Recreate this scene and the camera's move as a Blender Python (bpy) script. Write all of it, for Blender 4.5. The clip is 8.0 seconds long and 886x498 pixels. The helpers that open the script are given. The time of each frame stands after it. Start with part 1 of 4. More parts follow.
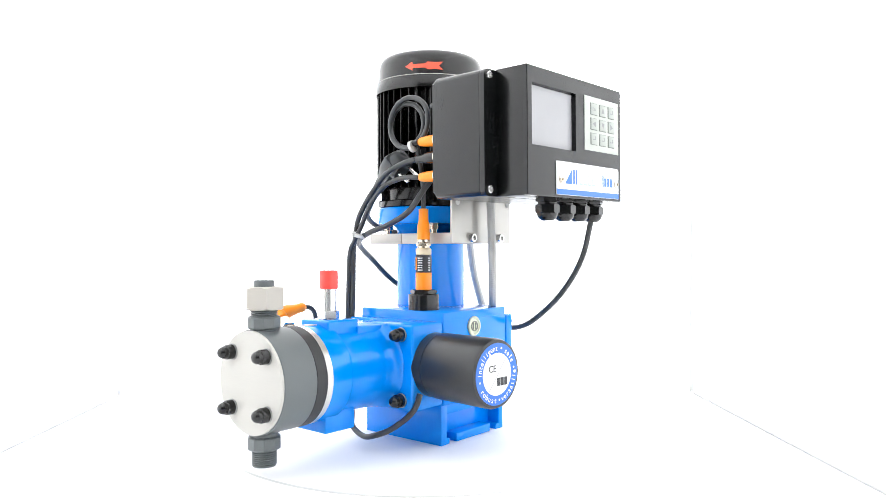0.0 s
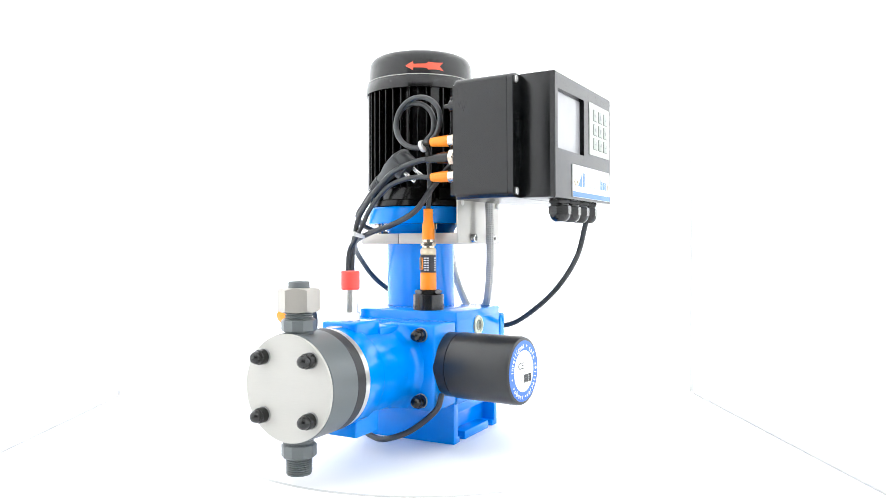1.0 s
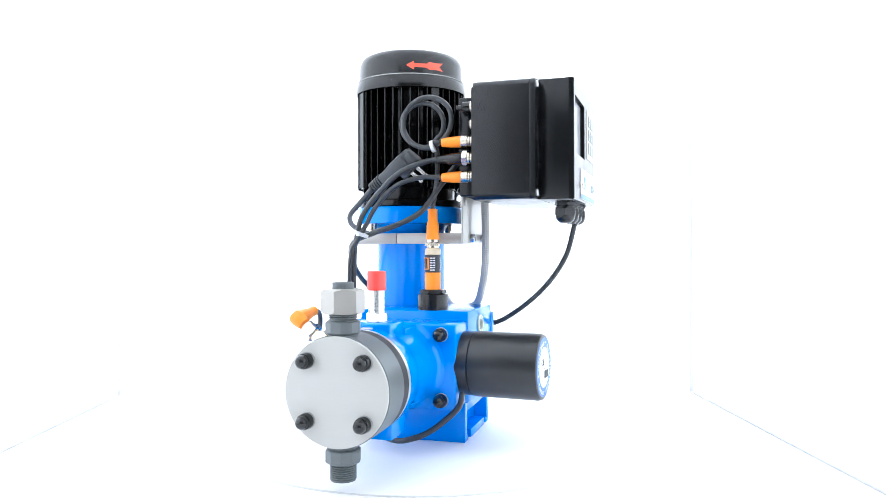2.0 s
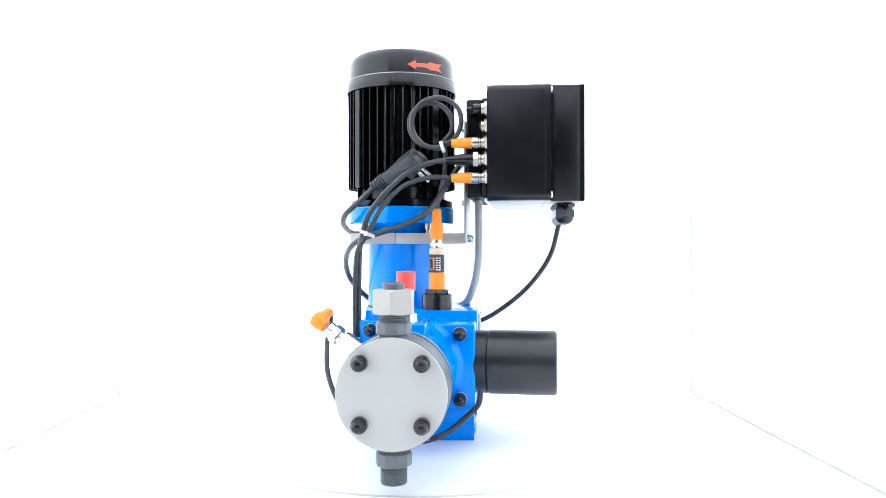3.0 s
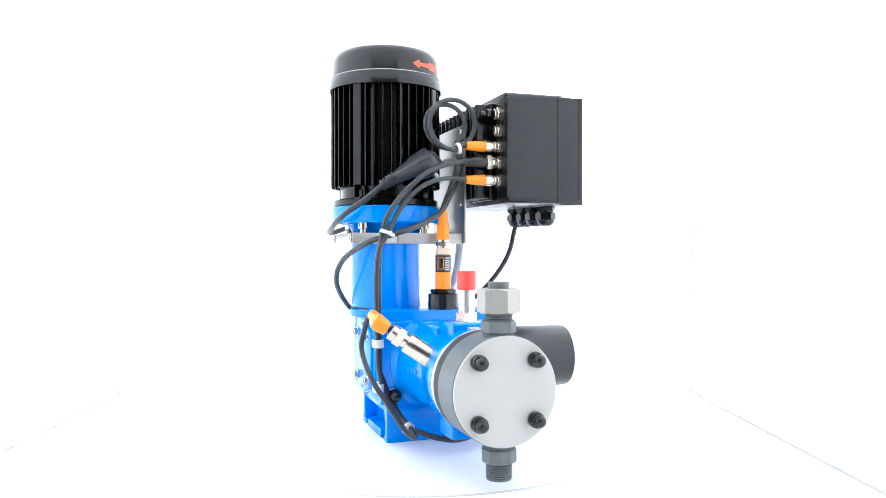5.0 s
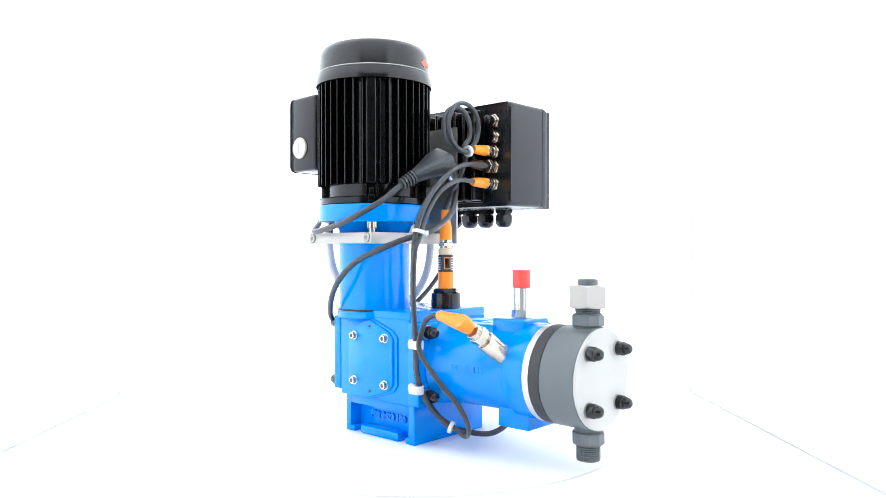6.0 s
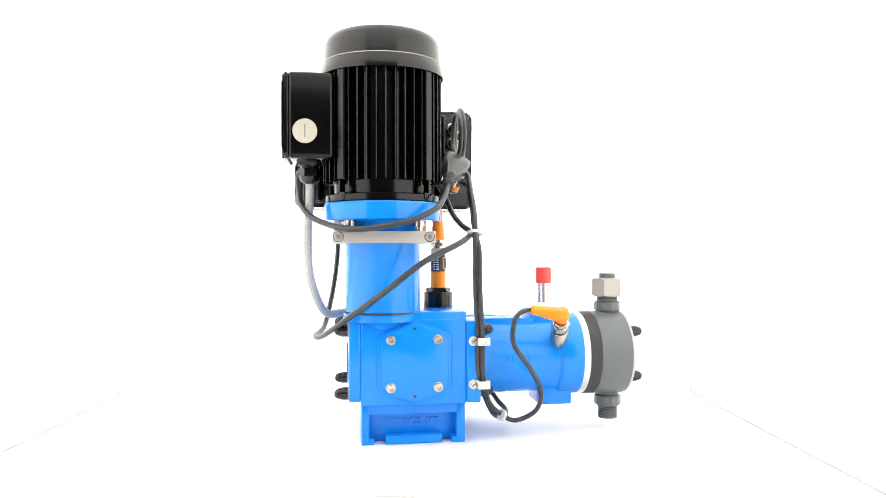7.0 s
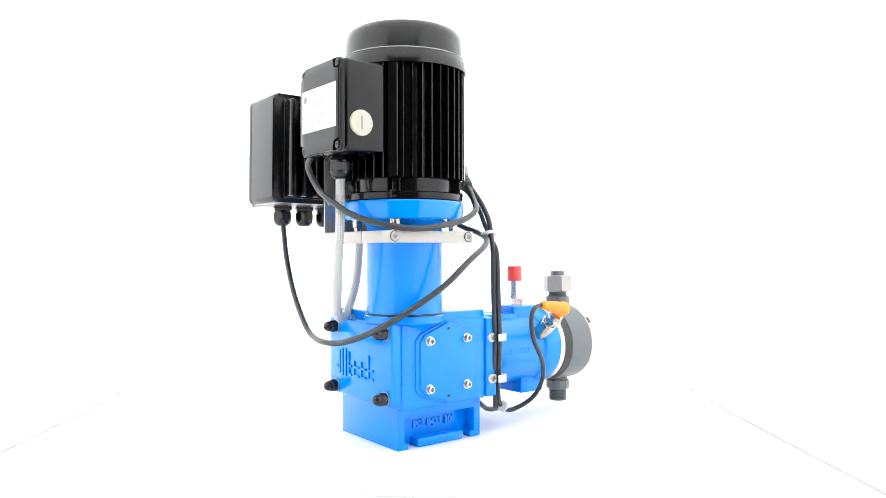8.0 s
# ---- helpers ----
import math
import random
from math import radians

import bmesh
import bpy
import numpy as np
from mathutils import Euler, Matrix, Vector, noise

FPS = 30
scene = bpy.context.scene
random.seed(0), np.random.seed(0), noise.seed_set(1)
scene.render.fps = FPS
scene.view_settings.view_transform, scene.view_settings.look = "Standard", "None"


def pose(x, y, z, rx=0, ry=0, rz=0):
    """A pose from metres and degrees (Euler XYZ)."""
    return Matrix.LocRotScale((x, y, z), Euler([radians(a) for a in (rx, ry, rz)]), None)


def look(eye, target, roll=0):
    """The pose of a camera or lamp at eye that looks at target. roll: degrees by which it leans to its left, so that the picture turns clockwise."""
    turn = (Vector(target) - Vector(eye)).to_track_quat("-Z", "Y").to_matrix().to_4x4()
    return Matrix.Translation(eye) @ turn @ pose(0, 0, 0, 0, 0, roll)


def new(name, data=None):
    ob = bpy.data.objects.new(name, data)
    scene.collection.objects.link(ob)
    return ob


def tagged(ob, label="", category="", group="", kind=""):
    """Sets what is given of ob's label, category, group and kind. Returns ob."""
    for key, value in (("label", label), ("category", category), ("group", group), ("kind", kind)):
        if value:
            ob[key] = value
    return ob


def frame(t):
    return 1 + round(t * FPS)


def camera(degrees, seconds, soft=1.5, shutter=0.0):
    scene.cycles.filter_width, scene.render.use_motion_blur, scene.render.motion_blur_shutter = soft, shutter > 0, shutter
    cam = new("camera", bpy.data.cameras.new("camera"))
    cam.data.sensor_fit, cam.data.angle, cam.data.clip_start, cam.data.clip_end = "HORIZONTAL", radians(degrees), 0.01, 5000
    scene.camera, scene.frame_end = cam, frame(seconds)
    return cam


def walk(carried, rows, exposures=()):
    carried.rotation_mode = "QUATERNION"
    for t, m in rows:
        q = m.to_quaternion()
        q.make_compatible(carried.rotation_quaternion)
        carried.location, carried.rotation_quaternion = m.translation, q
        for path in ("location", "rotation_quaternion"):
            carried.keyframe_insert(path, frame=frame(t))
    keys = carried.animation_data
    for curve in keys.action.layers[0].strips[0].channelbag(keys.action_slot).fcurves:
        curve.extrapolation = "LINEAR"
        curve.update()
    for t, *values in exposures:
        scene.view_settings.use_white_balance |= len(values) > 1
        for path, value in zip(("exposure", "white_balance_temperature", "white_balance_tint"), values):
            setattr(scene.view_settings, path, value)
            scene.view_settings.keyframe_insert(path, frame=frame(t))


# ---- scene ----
# ---------------------------------------------------------------- camera
cam = camera(62.254, 8.0, soft=0.6)
EYE = Vector((0.96, 0.0, 0.2355))
AIM = EYE + Vector((-0.99965, 0.02649, 0.00264))
walk(cam, [(0.0, look(EYE, AIM, -0.11)), (8.0, look(EYE, AIM, -0.11))],
     exposures=[(0.0, 0.0, 6450, 9), (1.0, 0.0, 6400, 8), (1.6, 0.0, 5820, 8), (2.8, 0.0, 5780, 8), (3.5, 0.0, 5900, 8), (4.7, 0.0, 5930, 8), (6.1, 0.0, 5950, 8), (6.45, 0.0, 6950, 10), (7.1, 0.0, 6900, 10), (7.5, 0.0, 6600, 9), (8.0, 0.0, 6450, 9)])

# ---------------------------------------------------------------- light
world = bpy.data.worlds.new("studio")
world.use_nodes = True
world.node_tree.nodes["Background"].inputs["Color"].default_value = (0.9, 0.95, 1.0, 1)
world.node_tree.nodes["Background"].inputs["Strength"].default_value = 0.25
scene.world = world


# ---------------------------------------------------------------- materials
def material(name, color, rough=0.5, metal=0.0, coat=0.0, grain=0.0, grain_scale=900.0, wear=0.06, emit=0.0, stretch=(1, 1, 1), shine=0.5):
    """A painted, moulded or metal surface: colour that drifts at two scales, uneven gloss, fine relief."""
    m = bpy.data.materials.new(name)
    m.use_nodes = True
    nt = m.node_tree
    bsdf = nt.nodes["Principled BSDF"]
    bsdf.inputs["Metallic"].default_value = metal
    bsdf.inputs["Coat Weight"].default_value = coat
    bsdf.inputs["Coat Roughness"].default_value = 0.12
    bsdf.inputs["Specular IOR Level"].default_value = shine
    coords = nt.nodes.new("ShaderNodeTexCoord")
    scaled = nt.nodes.new("ShaderNodeMapping")
    scaled.inputs["Scale"].default_value = stretch
    nt.links.new(coords.outputs["Object"], scaled.inputs["Vector"])
    large = nt.nodes.new("ShaderNodeTexNoise")
    large.inputs["Scale"].default_value = 28.0
    large.inputs["Detail"].default_value = 4.0
    fine = nt.nodes.new("ShaderNodeTexNoise")
    fine.inputs["Scale"].default_value = grain_scale
    fine.inputs["Detail"].default_value = 3.0
    for n in (large, fine):
        nt.links.new(scaled.outputs["Vector"], n.inputs["Vector"])
    both = nt.nodes.new("ShaderNodeMath")
    both.operation = "MULTIPLY_ADD"
    both.inputs[1].default_value = 0.4
    nt.links.new(fine.outputs["Fac"], both.inputs[0])
    nt.links.new(large.outputs["Fac"], both.inputs[2])
    ramp = nt.nodes.new("ShaderNodeMapRange")
    ramp.inputs["From Min"].default_value = 0.4
    ramp.inputs["From Max"].default_value = 1.0
    ramp.inputs["To Min"].default_value = 1.0 - wear
    ramp.inputs["To Max"].default_value = 1.0 + wear
    nt.links.new(both.outputs[0], ramp.inputs["Value"])
    tint = nt.nodes.new("ShaderNodeVectorMath")
    tint.operation = "SCALE"
    tint.inputs[0].default_value = color
    nt.links.new(ramp.outputs["Result"], tint.inputs["Scale"])
    nt.links.new(tint.outputs["Vector"], bsdf.inputs["Base Color"])
    gloss = nt.nodes.new("ShaderNodeMapRange")
    gloss.inputs["From Min"].default_value = 0.4
    gloss.inputs["From Max"].default_value = 1.0
    gloss.inputs["To Min"].default_value = rough * 0.85
    gloss.inputs["To Max"].default_value = min(1.0, rough * 1.15)
    nt.links.new(both.outputs[0], gloss.inputs["Value"])
    nt.links.new(gloss.outputs["Result"], bsdf.inputs["Roughness"])
    if grain > 0:
        bump = nt.nodes.new("ShaderNodeBump")
        bump.inputs["Strength"].default_value = grain
        bump.inputs["Distance"].default_value = 0.0006
        nt.links.new(both.outputs[0], bump.inputs["Height"])
        nt.links.new(bump.outputs["Normal"], bsdf.inputs["Normal"])
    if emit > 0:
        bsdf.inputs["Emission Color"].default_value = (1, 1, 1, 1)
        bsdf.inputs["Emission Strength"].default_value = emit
    return m


BLUE = material("blue_enamel", (0.0, 0.240, 0.84), 0.14, shine=0.38, grain=0.035, grain_scale=350)
BLACK = material("black_enamel", (0.0025, 0.0025, 0.0027), 0.17, shine=0.33, grain=0.02)
BLACK_COVER = material("black_satin_cover", (0.0045, 0.0045, 0.0047), 0.22, shine=0.46, grain=0.004)
BLACK_SATIN = material("black_anodised", (0.020, 0.021, 0.0225), 0.33, grain=0.04, stretch=(1, 1, 0.1))
BLACK_PLASTIC = material("black_plastic", (0.005, 0.005, 0.0055), 0.2, grain=0.03)
BOX_PAINT = material("black_box_paint", (0.0045, 0.005, 0.0056), 0.25, shine=0.44, grain=0.003, grain_scale=1300, stretch=(1, 1, 0.3))
PVC = material("grey_pvc", (0.12, 0.135, 0.14), 0.42, grain=0.03)
DARK_RUBBER = material("dark_rubber", (0.03, 0.03, 0.032), 0.6, grain=0.1)
STEEL = material("brushed_steel", (0.515, 0.505, 0.475), 0.7, metal=0.05, grain=0.05, grain_scale=1500, stretch=(1, 0.06, 1))
CHROME = material("polished_metal", (0.70, 0.70, 0.69), 0.22, metal=0.75)
NICKEL = material("nickel_plating", (0.58, 0.52, 0.43), 0.24, metal=1.0)
ALU = material("milled_aluminium", (0.46, 0.435, 0.40), 0.45, metal=0.4, grain=0.04, grain_scale=1200, stretch=(0.08, 0.08, 1))
ORANGE = material("orange_plastic", (0.98, 0.275, 0.008), 0.38, grain=0.03)
RED = material("red_plastic", (0.90, 0.075, 0.06), 0.4, grain=0.03)
CABLE = material("dark_grey_sheath", (0.031, 0.034, 0.037), 0.36, grain=0.03)
WASHER = material("zinc_washer", (0.34, 0.34, 0.34), 0.35, metal=0.8)
WHITE_NYLON = material("white_nylon", (0.66, 0.66, 0.64), 0.45)
BEIGE = material("beige_plastic", (0.7, 0.58, 0.4), 0.4)
LABEL_WHITE = material("white_label", (0.8, 0.81, 0.82), 0.4, wear=0.02)
LABEL_BLUE = material("blue_label", (0.025, 0.15, 0.60), 0.35, wear=0.03)
LABEL_PALE_BLUE = material("pale_blue_print", (0.35, 0.5, 0.72), 0.4, wear=0.03)
PRINT_DARK = material("dark_print", (0.03, 0.03, 0.035), 0.5)
ARROW_RED = material("red_sticker", (0.90, 0.12, 0.065), 0.5, wear=0.03)
SCREEN = material("grey_display", (0.31, 0.31, 0.325), 0.22, grain=0.0, wear=0.03)
KEYPAD = material("pale_green_membrane", (0.41, 0.435, 0.40), 0.4, wear=0.03)
KEY = material("pale_key", (0.335, 0.36, 0.33), 0.45, wear=0.04)
KEY_EDGE = material("key_outline", (0.15, 0.165, 0.15), 0.5, wear=0.05)
GLASS_OIL = material("sight_glass", (0.62, 0.66, 0.52), 0.12, wear=0.1)
BRAID = material("braided_sleeve", (0.47, 0.465, 0.455), 0.42, metal=0.1, grain=0.3, grain_scale=700)
PLATE = material("rolled_plate", (0.40, 0.39, 0.365), 0.34, metal=0.75, grain=0.03)
CREAM = material("cream_plastic", (0.52, 0.49, 0.41), 0.45, wear=0.03)
# emission stands in for lamps outside the tent; the cloth itself is opaque
FABRIC = material("glowing_white_fabric", (0.9, 0.9, 0.9), 0.9, wear=0.01, emit=1.0)
WHITE_BOARD = material("white_table", (0.93, 0.93, 0.93), 0.6, wear=0.01)
ROOM = material("grey_room_paint", (0.26, 0.26, 0.26), 0.8)
GREY_PRINT = material("grey_print", (0.22, 0.22, 0.23), 0.5)
SEAM = material("fabric_binding", (0.60, 0.60, 0.595), 0.9, wear=0.01)
RIM_EDGE = material("table_rim", (0.66, 0.66, 0.655), 0.7, wear=0.01)
NUT_STEEL = material("machined_steel", (0.40, 0.38, 0.345), 0.42, metal=0.45, grain=0.03)
TURNED = material("turned_metal", (0.70, 0.68, 0.65), 0.3, metal=0.8, grain=0.03, stretch=(8, 1, 1))


# ---------------------------------------------------------------- mesh helpers
def part(name, bm, mat, parent=None, label="", sharp=32):
    me = bpy.data.meshes.new(name)
    bmesh.ops.recalc_face_normals(bm, faces=bm.faces)
    bm.to_mesh(me)
    bm.free()
    me.materials.append(mat)
    for p in me.polygons:
        p.use_smooth = True
    me.set_sharp_from_angle(angle=radians(sharp))
    ob = new(name, me)
    if parent:
        ob.parent = parent
    if label:
        tagged(ob, label)
    return ob


def merge(target, source):
    """Adds the bmesh source to the bmesh target."""
    me = bpy.data.meshes.new("tmp")
    source.to_mesh(me)
    source.free()
    target.from_mesh(me)
    bpy.data.meshes.remove(me)
    return target


def box(x0, x1, y0, y1, z0, z1, bevel=0.001, seg=2):
    bm = bmesh.new()
    bmesh.ops.create_cube(bm, size=1.0)
    for v in bm.verts:
        v.co = ((x0 + x1) / 2 + v.co.x * (x1 - x0), (y0 + y1) / 2 + v.co.y * (y1 - y0), (z0 + z1) / 2 + v.co.z * (z1 - z0))
    if bevel > 0:
        bmesh.ops.bevel(bm, geom=list(bm.edges), offset=bevel, segments=seg, profile=0.5, affect="EDGES")
    return bm


def frame_of(axis):
    """A turn that takes z to axis."""
    return Vector(axis).normalized().to_track_quat("Z", "Y").to_matrix().to_4x4()


def lathe(profile, origin, axis=(0, 0, 1), seg=48, phase=0.0):
    """A solid of revolution: (radius, height) pairs along axis from origin, closed at both ends."""
    bm = bmesh.new()
    m = Matrix.Translation(origin) @ frame_of(axis)
    rings = []
    for r, h in profile:
        if r < 1e-6:
            rings.append([bm.verts.new(m @ Vector((0, 0, h)))])
        else:
            rings.append([bm.verts.new(m @ Vector((r * math.cos(phase + 2 * math.pi * i / seg), r * math.sin(phase + 2 * math.pi * i / seg), h))) for i in range(seg)])
    for a, b in zip(rings, rings[1:]):
        for i in range(seg):
            j = (i + 1) % seg
            if len(a) == 1 and len(b) == 1:
                continue
            if len(a) == 1:
                bm.faces.new((a[0], b[i], b[j]))
            elif len(b) == 1:
                bm.faces.new((a[i], a[j], b[0]))
            else:
                bm.faces.new((a[i], a[j], b[j], b[i]))
    for ring in (rings[0], rings[-1]):
        if len(ring) > 2:
            bm.faces.new(ring)
    return bm


def cyl(r, h0, h1, origin, axis=(0, 0, 1), seg=40, b=0.0006):
    return lathe([(r - b, h0), (r, h0 + b), (r, h1 - b), (r - b, h1)], origin, axis, seg)


def hexnut(r, h0, h1, origin, axis=(0, 0, 1), phase=0.0):
    """A hexagonal nut with chamfered ends; r is half the width across corners."""
    bm = bmesh.new()
    m = Matrix.Translation(origin) @ frame_of(axis)
    flat = r * 0.866
    rings = []
    for end, h in ((0, h0), (1, h0), (1, h1), (0, h1)):
        ring = []
        for i in range(36):
            a = 2 * math.pi * i / 36
            rr = flat / math.cos((a + math.pi / 6) % (math.pi / 3) - math.pi / 6)
            drop = (rr - flat) * 0.62
            z = h if end == 0 else (h + drop + 0.0002 if h == h0 else h - drop - 0.0002)
            if end == 0:
                rr = flat * 0.97
            ring.append(bm.verts.new(m @ Vector((rr * math.cos(a + phase + math.pi / 6), rr * math.sin(a + phase + math.pi / 6), z))))
        rings.append(ring)
    for p, q in zip(rings, rings[1:]):
        for i in range(36):
            j = (i + 1) % 36
            bm.faces.new((p[i], p[j], q[j], q[i]))
    bm.faces.new(rings[0])
    bm.faces.new(rings[-1])
    return bm


def spline(points, n=12):
    """Points on a smooth curve through the given ones."""
    ps = [Vector(p) for p in points]
    ps = [ps[0] * 2 - ps[1]] + ps + [ps[-1] * 2 - ps[-2]]
    out = []
    for a, b, c, d in zip(ps, ps[1:], ps[2:], ps[3:]):
        for k in range(n):
            t = k / n
            out.append(0.5 * ((2 * b) + (c - a) * t + (2 * a - 5 * b + 4 * c - d) * t * t + (3 * b - a - 3 * c + d) * t ** 3))
    out.append(ps[-2])
    return out


def hose(points, r, seg=12, n=10, weave=0.0):
    """A round cable of radius r along a smooth curve through the points."""
    path = spline(points, n)
    bm = bmesh.new()
    rings, up, run = [], None, 0.0
    for i, p in enumerate(path):
        run += (p - path[i - 1]).length if i else 0.0
        d = (path[min(i + 1, len(path) - 1)] - path[max(i - 1, 0)]).normalized()
        if up is None:
            up = d.orthogonal().normalized()
        up = (up - d * up.dot(d)).normalized()
        side = d.cross(up)
        ring = []
        for k in range(seg):
            a = 2 * math.pi * k / seg
            lift = 1.0 + weave * math.sin(6 * a + run * 1100) * math.sin(6 * a - run * 1100)
            ring.append(bm.verts.new(p + (up * math.cos(a) + side * math.sin(a)) * r * lift))
        rings.append(ring)
    for a, b in zip(rings, rings[1:]):
        for k in range(seg):
            j = (k + 1) % seg
            bm.faces.new((a[k], a[j], b[j], b[k]))
    bm.faces.new(rings[0])
    bm.faces.new(rings[-1])
    return bm


def prism(outline, m, h0, h1, bevel=0.0):
    """A flat plate: the outline (x, y) drawn in the plane of the pose m, from height h0 to h1."""
    bm = bmesh.new()
    low = [bm.verts.new(m @ Vector((x, y, h0))) for x, y in outline]
    high = [bm.verts.new(m @ Vector((x, y, h1))) for x, y in outline]
    bm.faces.new(low)
    top = bm.faces.new(high)
    for i in range(len(outline)):
        j = (i + 1) % len(outline)
        bm.faces.new((low[i], low[j], high[j], high[i]))
    if bevel > 0:
        bmesh.ops.bevel(bm, geom=list(top.edges), offset=bevel, segments=2, profile=0.5, affect="EDGES")
    return bm


def lettering(text, size, m, depth=0.0002, weight=0.0):
    """Letters of the built-in font, centred on the pose m, as a bmesh."""
    cu = bpy.data.curves.new("letters", "FONT")
    cu.body, cu.size, cu.extrude, cu.align_x, cu.align_y, cu.resolution_u = text, size, depth, "CENTER", "CENTER", 3
    cu.offset = weight
    ob = bpy.data.objects.new("letters", cu)
    me = bpy.data.meshes.new_from_object(ob)
    me.transform(m)
    bm = bmesh.new()
    bm.from_mesh(me)
    bpy.data.objects.remove(ob)
    bpy.data.curves.remove(cu)
    bpy.data.meshes.remove(me)
    return bm


def facing(origin, normal, up=(0, 0, 1)):
    """A pose whose z is the normal and whose y is up, for plates and print."""
    z = Vector(normal).normalized()
    x = Vector(up).cross(z).normalized()
    y = z.cross(x)
    m = Matrix((x, y, z)).transposed().to_4x4()
    m.translation = origin
    return m


def cap_nut(name, origin, axis, parent, size=1.0):
    """A black domed cap nut, with a steel washer under it."""
    s = size
    part("washer", cyl(0.0085 * s, 0.0, 0.0018, origin, axis, 24, 0.0003), WASHER, parent)
    bm = lathe([(0.0074 * s, 0.0016), (0.0077 * s, 0.0020), (0.0077 * s, 0.0088 * s), (0.0073 * s, 0.0096 * s), (0.0066 * s, 0.0099 * s), (0.0066 * s, 0.0115 * s), (0.0062 * s, 0.0138 * s), (0.0050 * s, 0.0161 * s), (0.0034 * s, 0.0174 * s), (0.0016 * s, 0.0180 * s), (0, 0.0181 * s)], origin, axis, 28)
    return part(name, bm, BLACK_PLASTIC, parent)


def socket_screw(origin, axis, parent, r=0.0047, h=0.0045, mat=None):
    """A socket-head screw with a real hexagonal recess."""
    bm = lathe([(r - 0.0004, 0), (r, 0.0004), (r, h - 0.0005), (r - 0.0005, h), (r * 0.56, h), (r * 0.5, h * 0.35), (0, h * 0.35)], origin, axis, 24)
    ob = part("screw", bm, mat or CHROME, parent)
    return ob


# ---------------------------------------------------------------- the studio
def build_studio():
    """A white light tent whose fabric walls glow in place of outside lamps, open towards a grey room."""
    left, right, back, front, top = -0.503, 0.451, -0.262, 0.92, 0.95
    floor = part("floor", box(back - 0.005, 3.2, -1.8, 1.8, -0.03, -0.0016, 0), WHITE_BOARD)
    tagged(floor, "matt white table top inside a light tent", "floor", kind="structure")
    tagged(part("wall_back", box(back - 0.01, back, left - 0.01, right + 0.01, -0.0016, top, 0), FABRIC), "white fabric wall, glowing in place of lamps behind it", "wall", kind="structure")
    tagged(part("wall_left", box(back, front, left - 0.01, left, -0.0016, top, 0), FABRIC), "white fabric side wall, glowing in place of lamps outside", "wall", kind="structure")
    tagged(part("wall_right", box(back, front, right, right + 0.01, -0.0016, top, 0), FABRIC), "white fabric side wall, glowing in place of lamps outside", "wall", kind="structure")
    # unseen glowing roof, drawn out past the walls to brighten camera-facing surfaces
    tagged(part("ceiling", box(back - 0.01, front + 0.60, left - 0.01, right + 0.01, top, top + 0.01, 0), FABRIC), "white fabric roof out of view, glowing in place of lamps above", "ceiling", kind="structure")
    tagged(part("wall_room_front", box(3.2, 3.25, -1.8, 1.8, -0.03, 2.4, 0), ROOM), "plain grey room wall behind the camera", "wall", kind="structure")
    tagged(part("wall_room_side", box(front, 3.2, -1.85, -1.8, -0.03, 2.4, 0), ROOM), "plain grey room side wall", "wall", kind="structure")
    tagged(part("wall_room_far_side", box(front, 3.2, 1.8, 1.85, -0.03, 2.4, 0), ROOM), "plain grey room side wall", "wall", kind="structure")
    tagged(part("ceiling_room", box(front, 3.2, -1.8, 1.8, 2.4, 2.45, 0), ROOM), "plain grey room ceiling", "ceiling", kind="structure")
    for y in (left + 0.003, right - 0.003):
        tagged(part("trim", box(back + 0.001, back + 0.006, y - 0.0025, y + 0.0025, -0.001, top - 0.002, 0.001), SEAM), "white bound seam in the corner of the tent", "seam", kind="structure")
        tagged(part("trim", box(back + 0.007, front, y - 0.0025, y + 0.0025, -0.0015, 0.002, 0.001), SEAM), "white bound seam along the foot of the tent wall", "seam", kind="structure")
    disc = part("turntable", lathe([(0.2525, -0.0014), (0.2525, 0.0), (0, 0.0)], (0, 0, 0), seg=128), WHITE_BOARD)
    part("rim", lathe([(0.2527, -0.0014), (0.2527, -0.0002), (0.2537, -0.0002), (0.2545, -0.0008), (0.2545, -0.0014)], (0, 0, 0), seg=128), RIM_EDGE, disc)
    tagged(disc, "round white turntable under the pump", "turntable")
    return disc


# ---------------------------------------------------------------- the pump
MX, MY = -0.0555, -0.036      # motor axis
HY, HZ = -0.003, 0.0995       # pump head axis


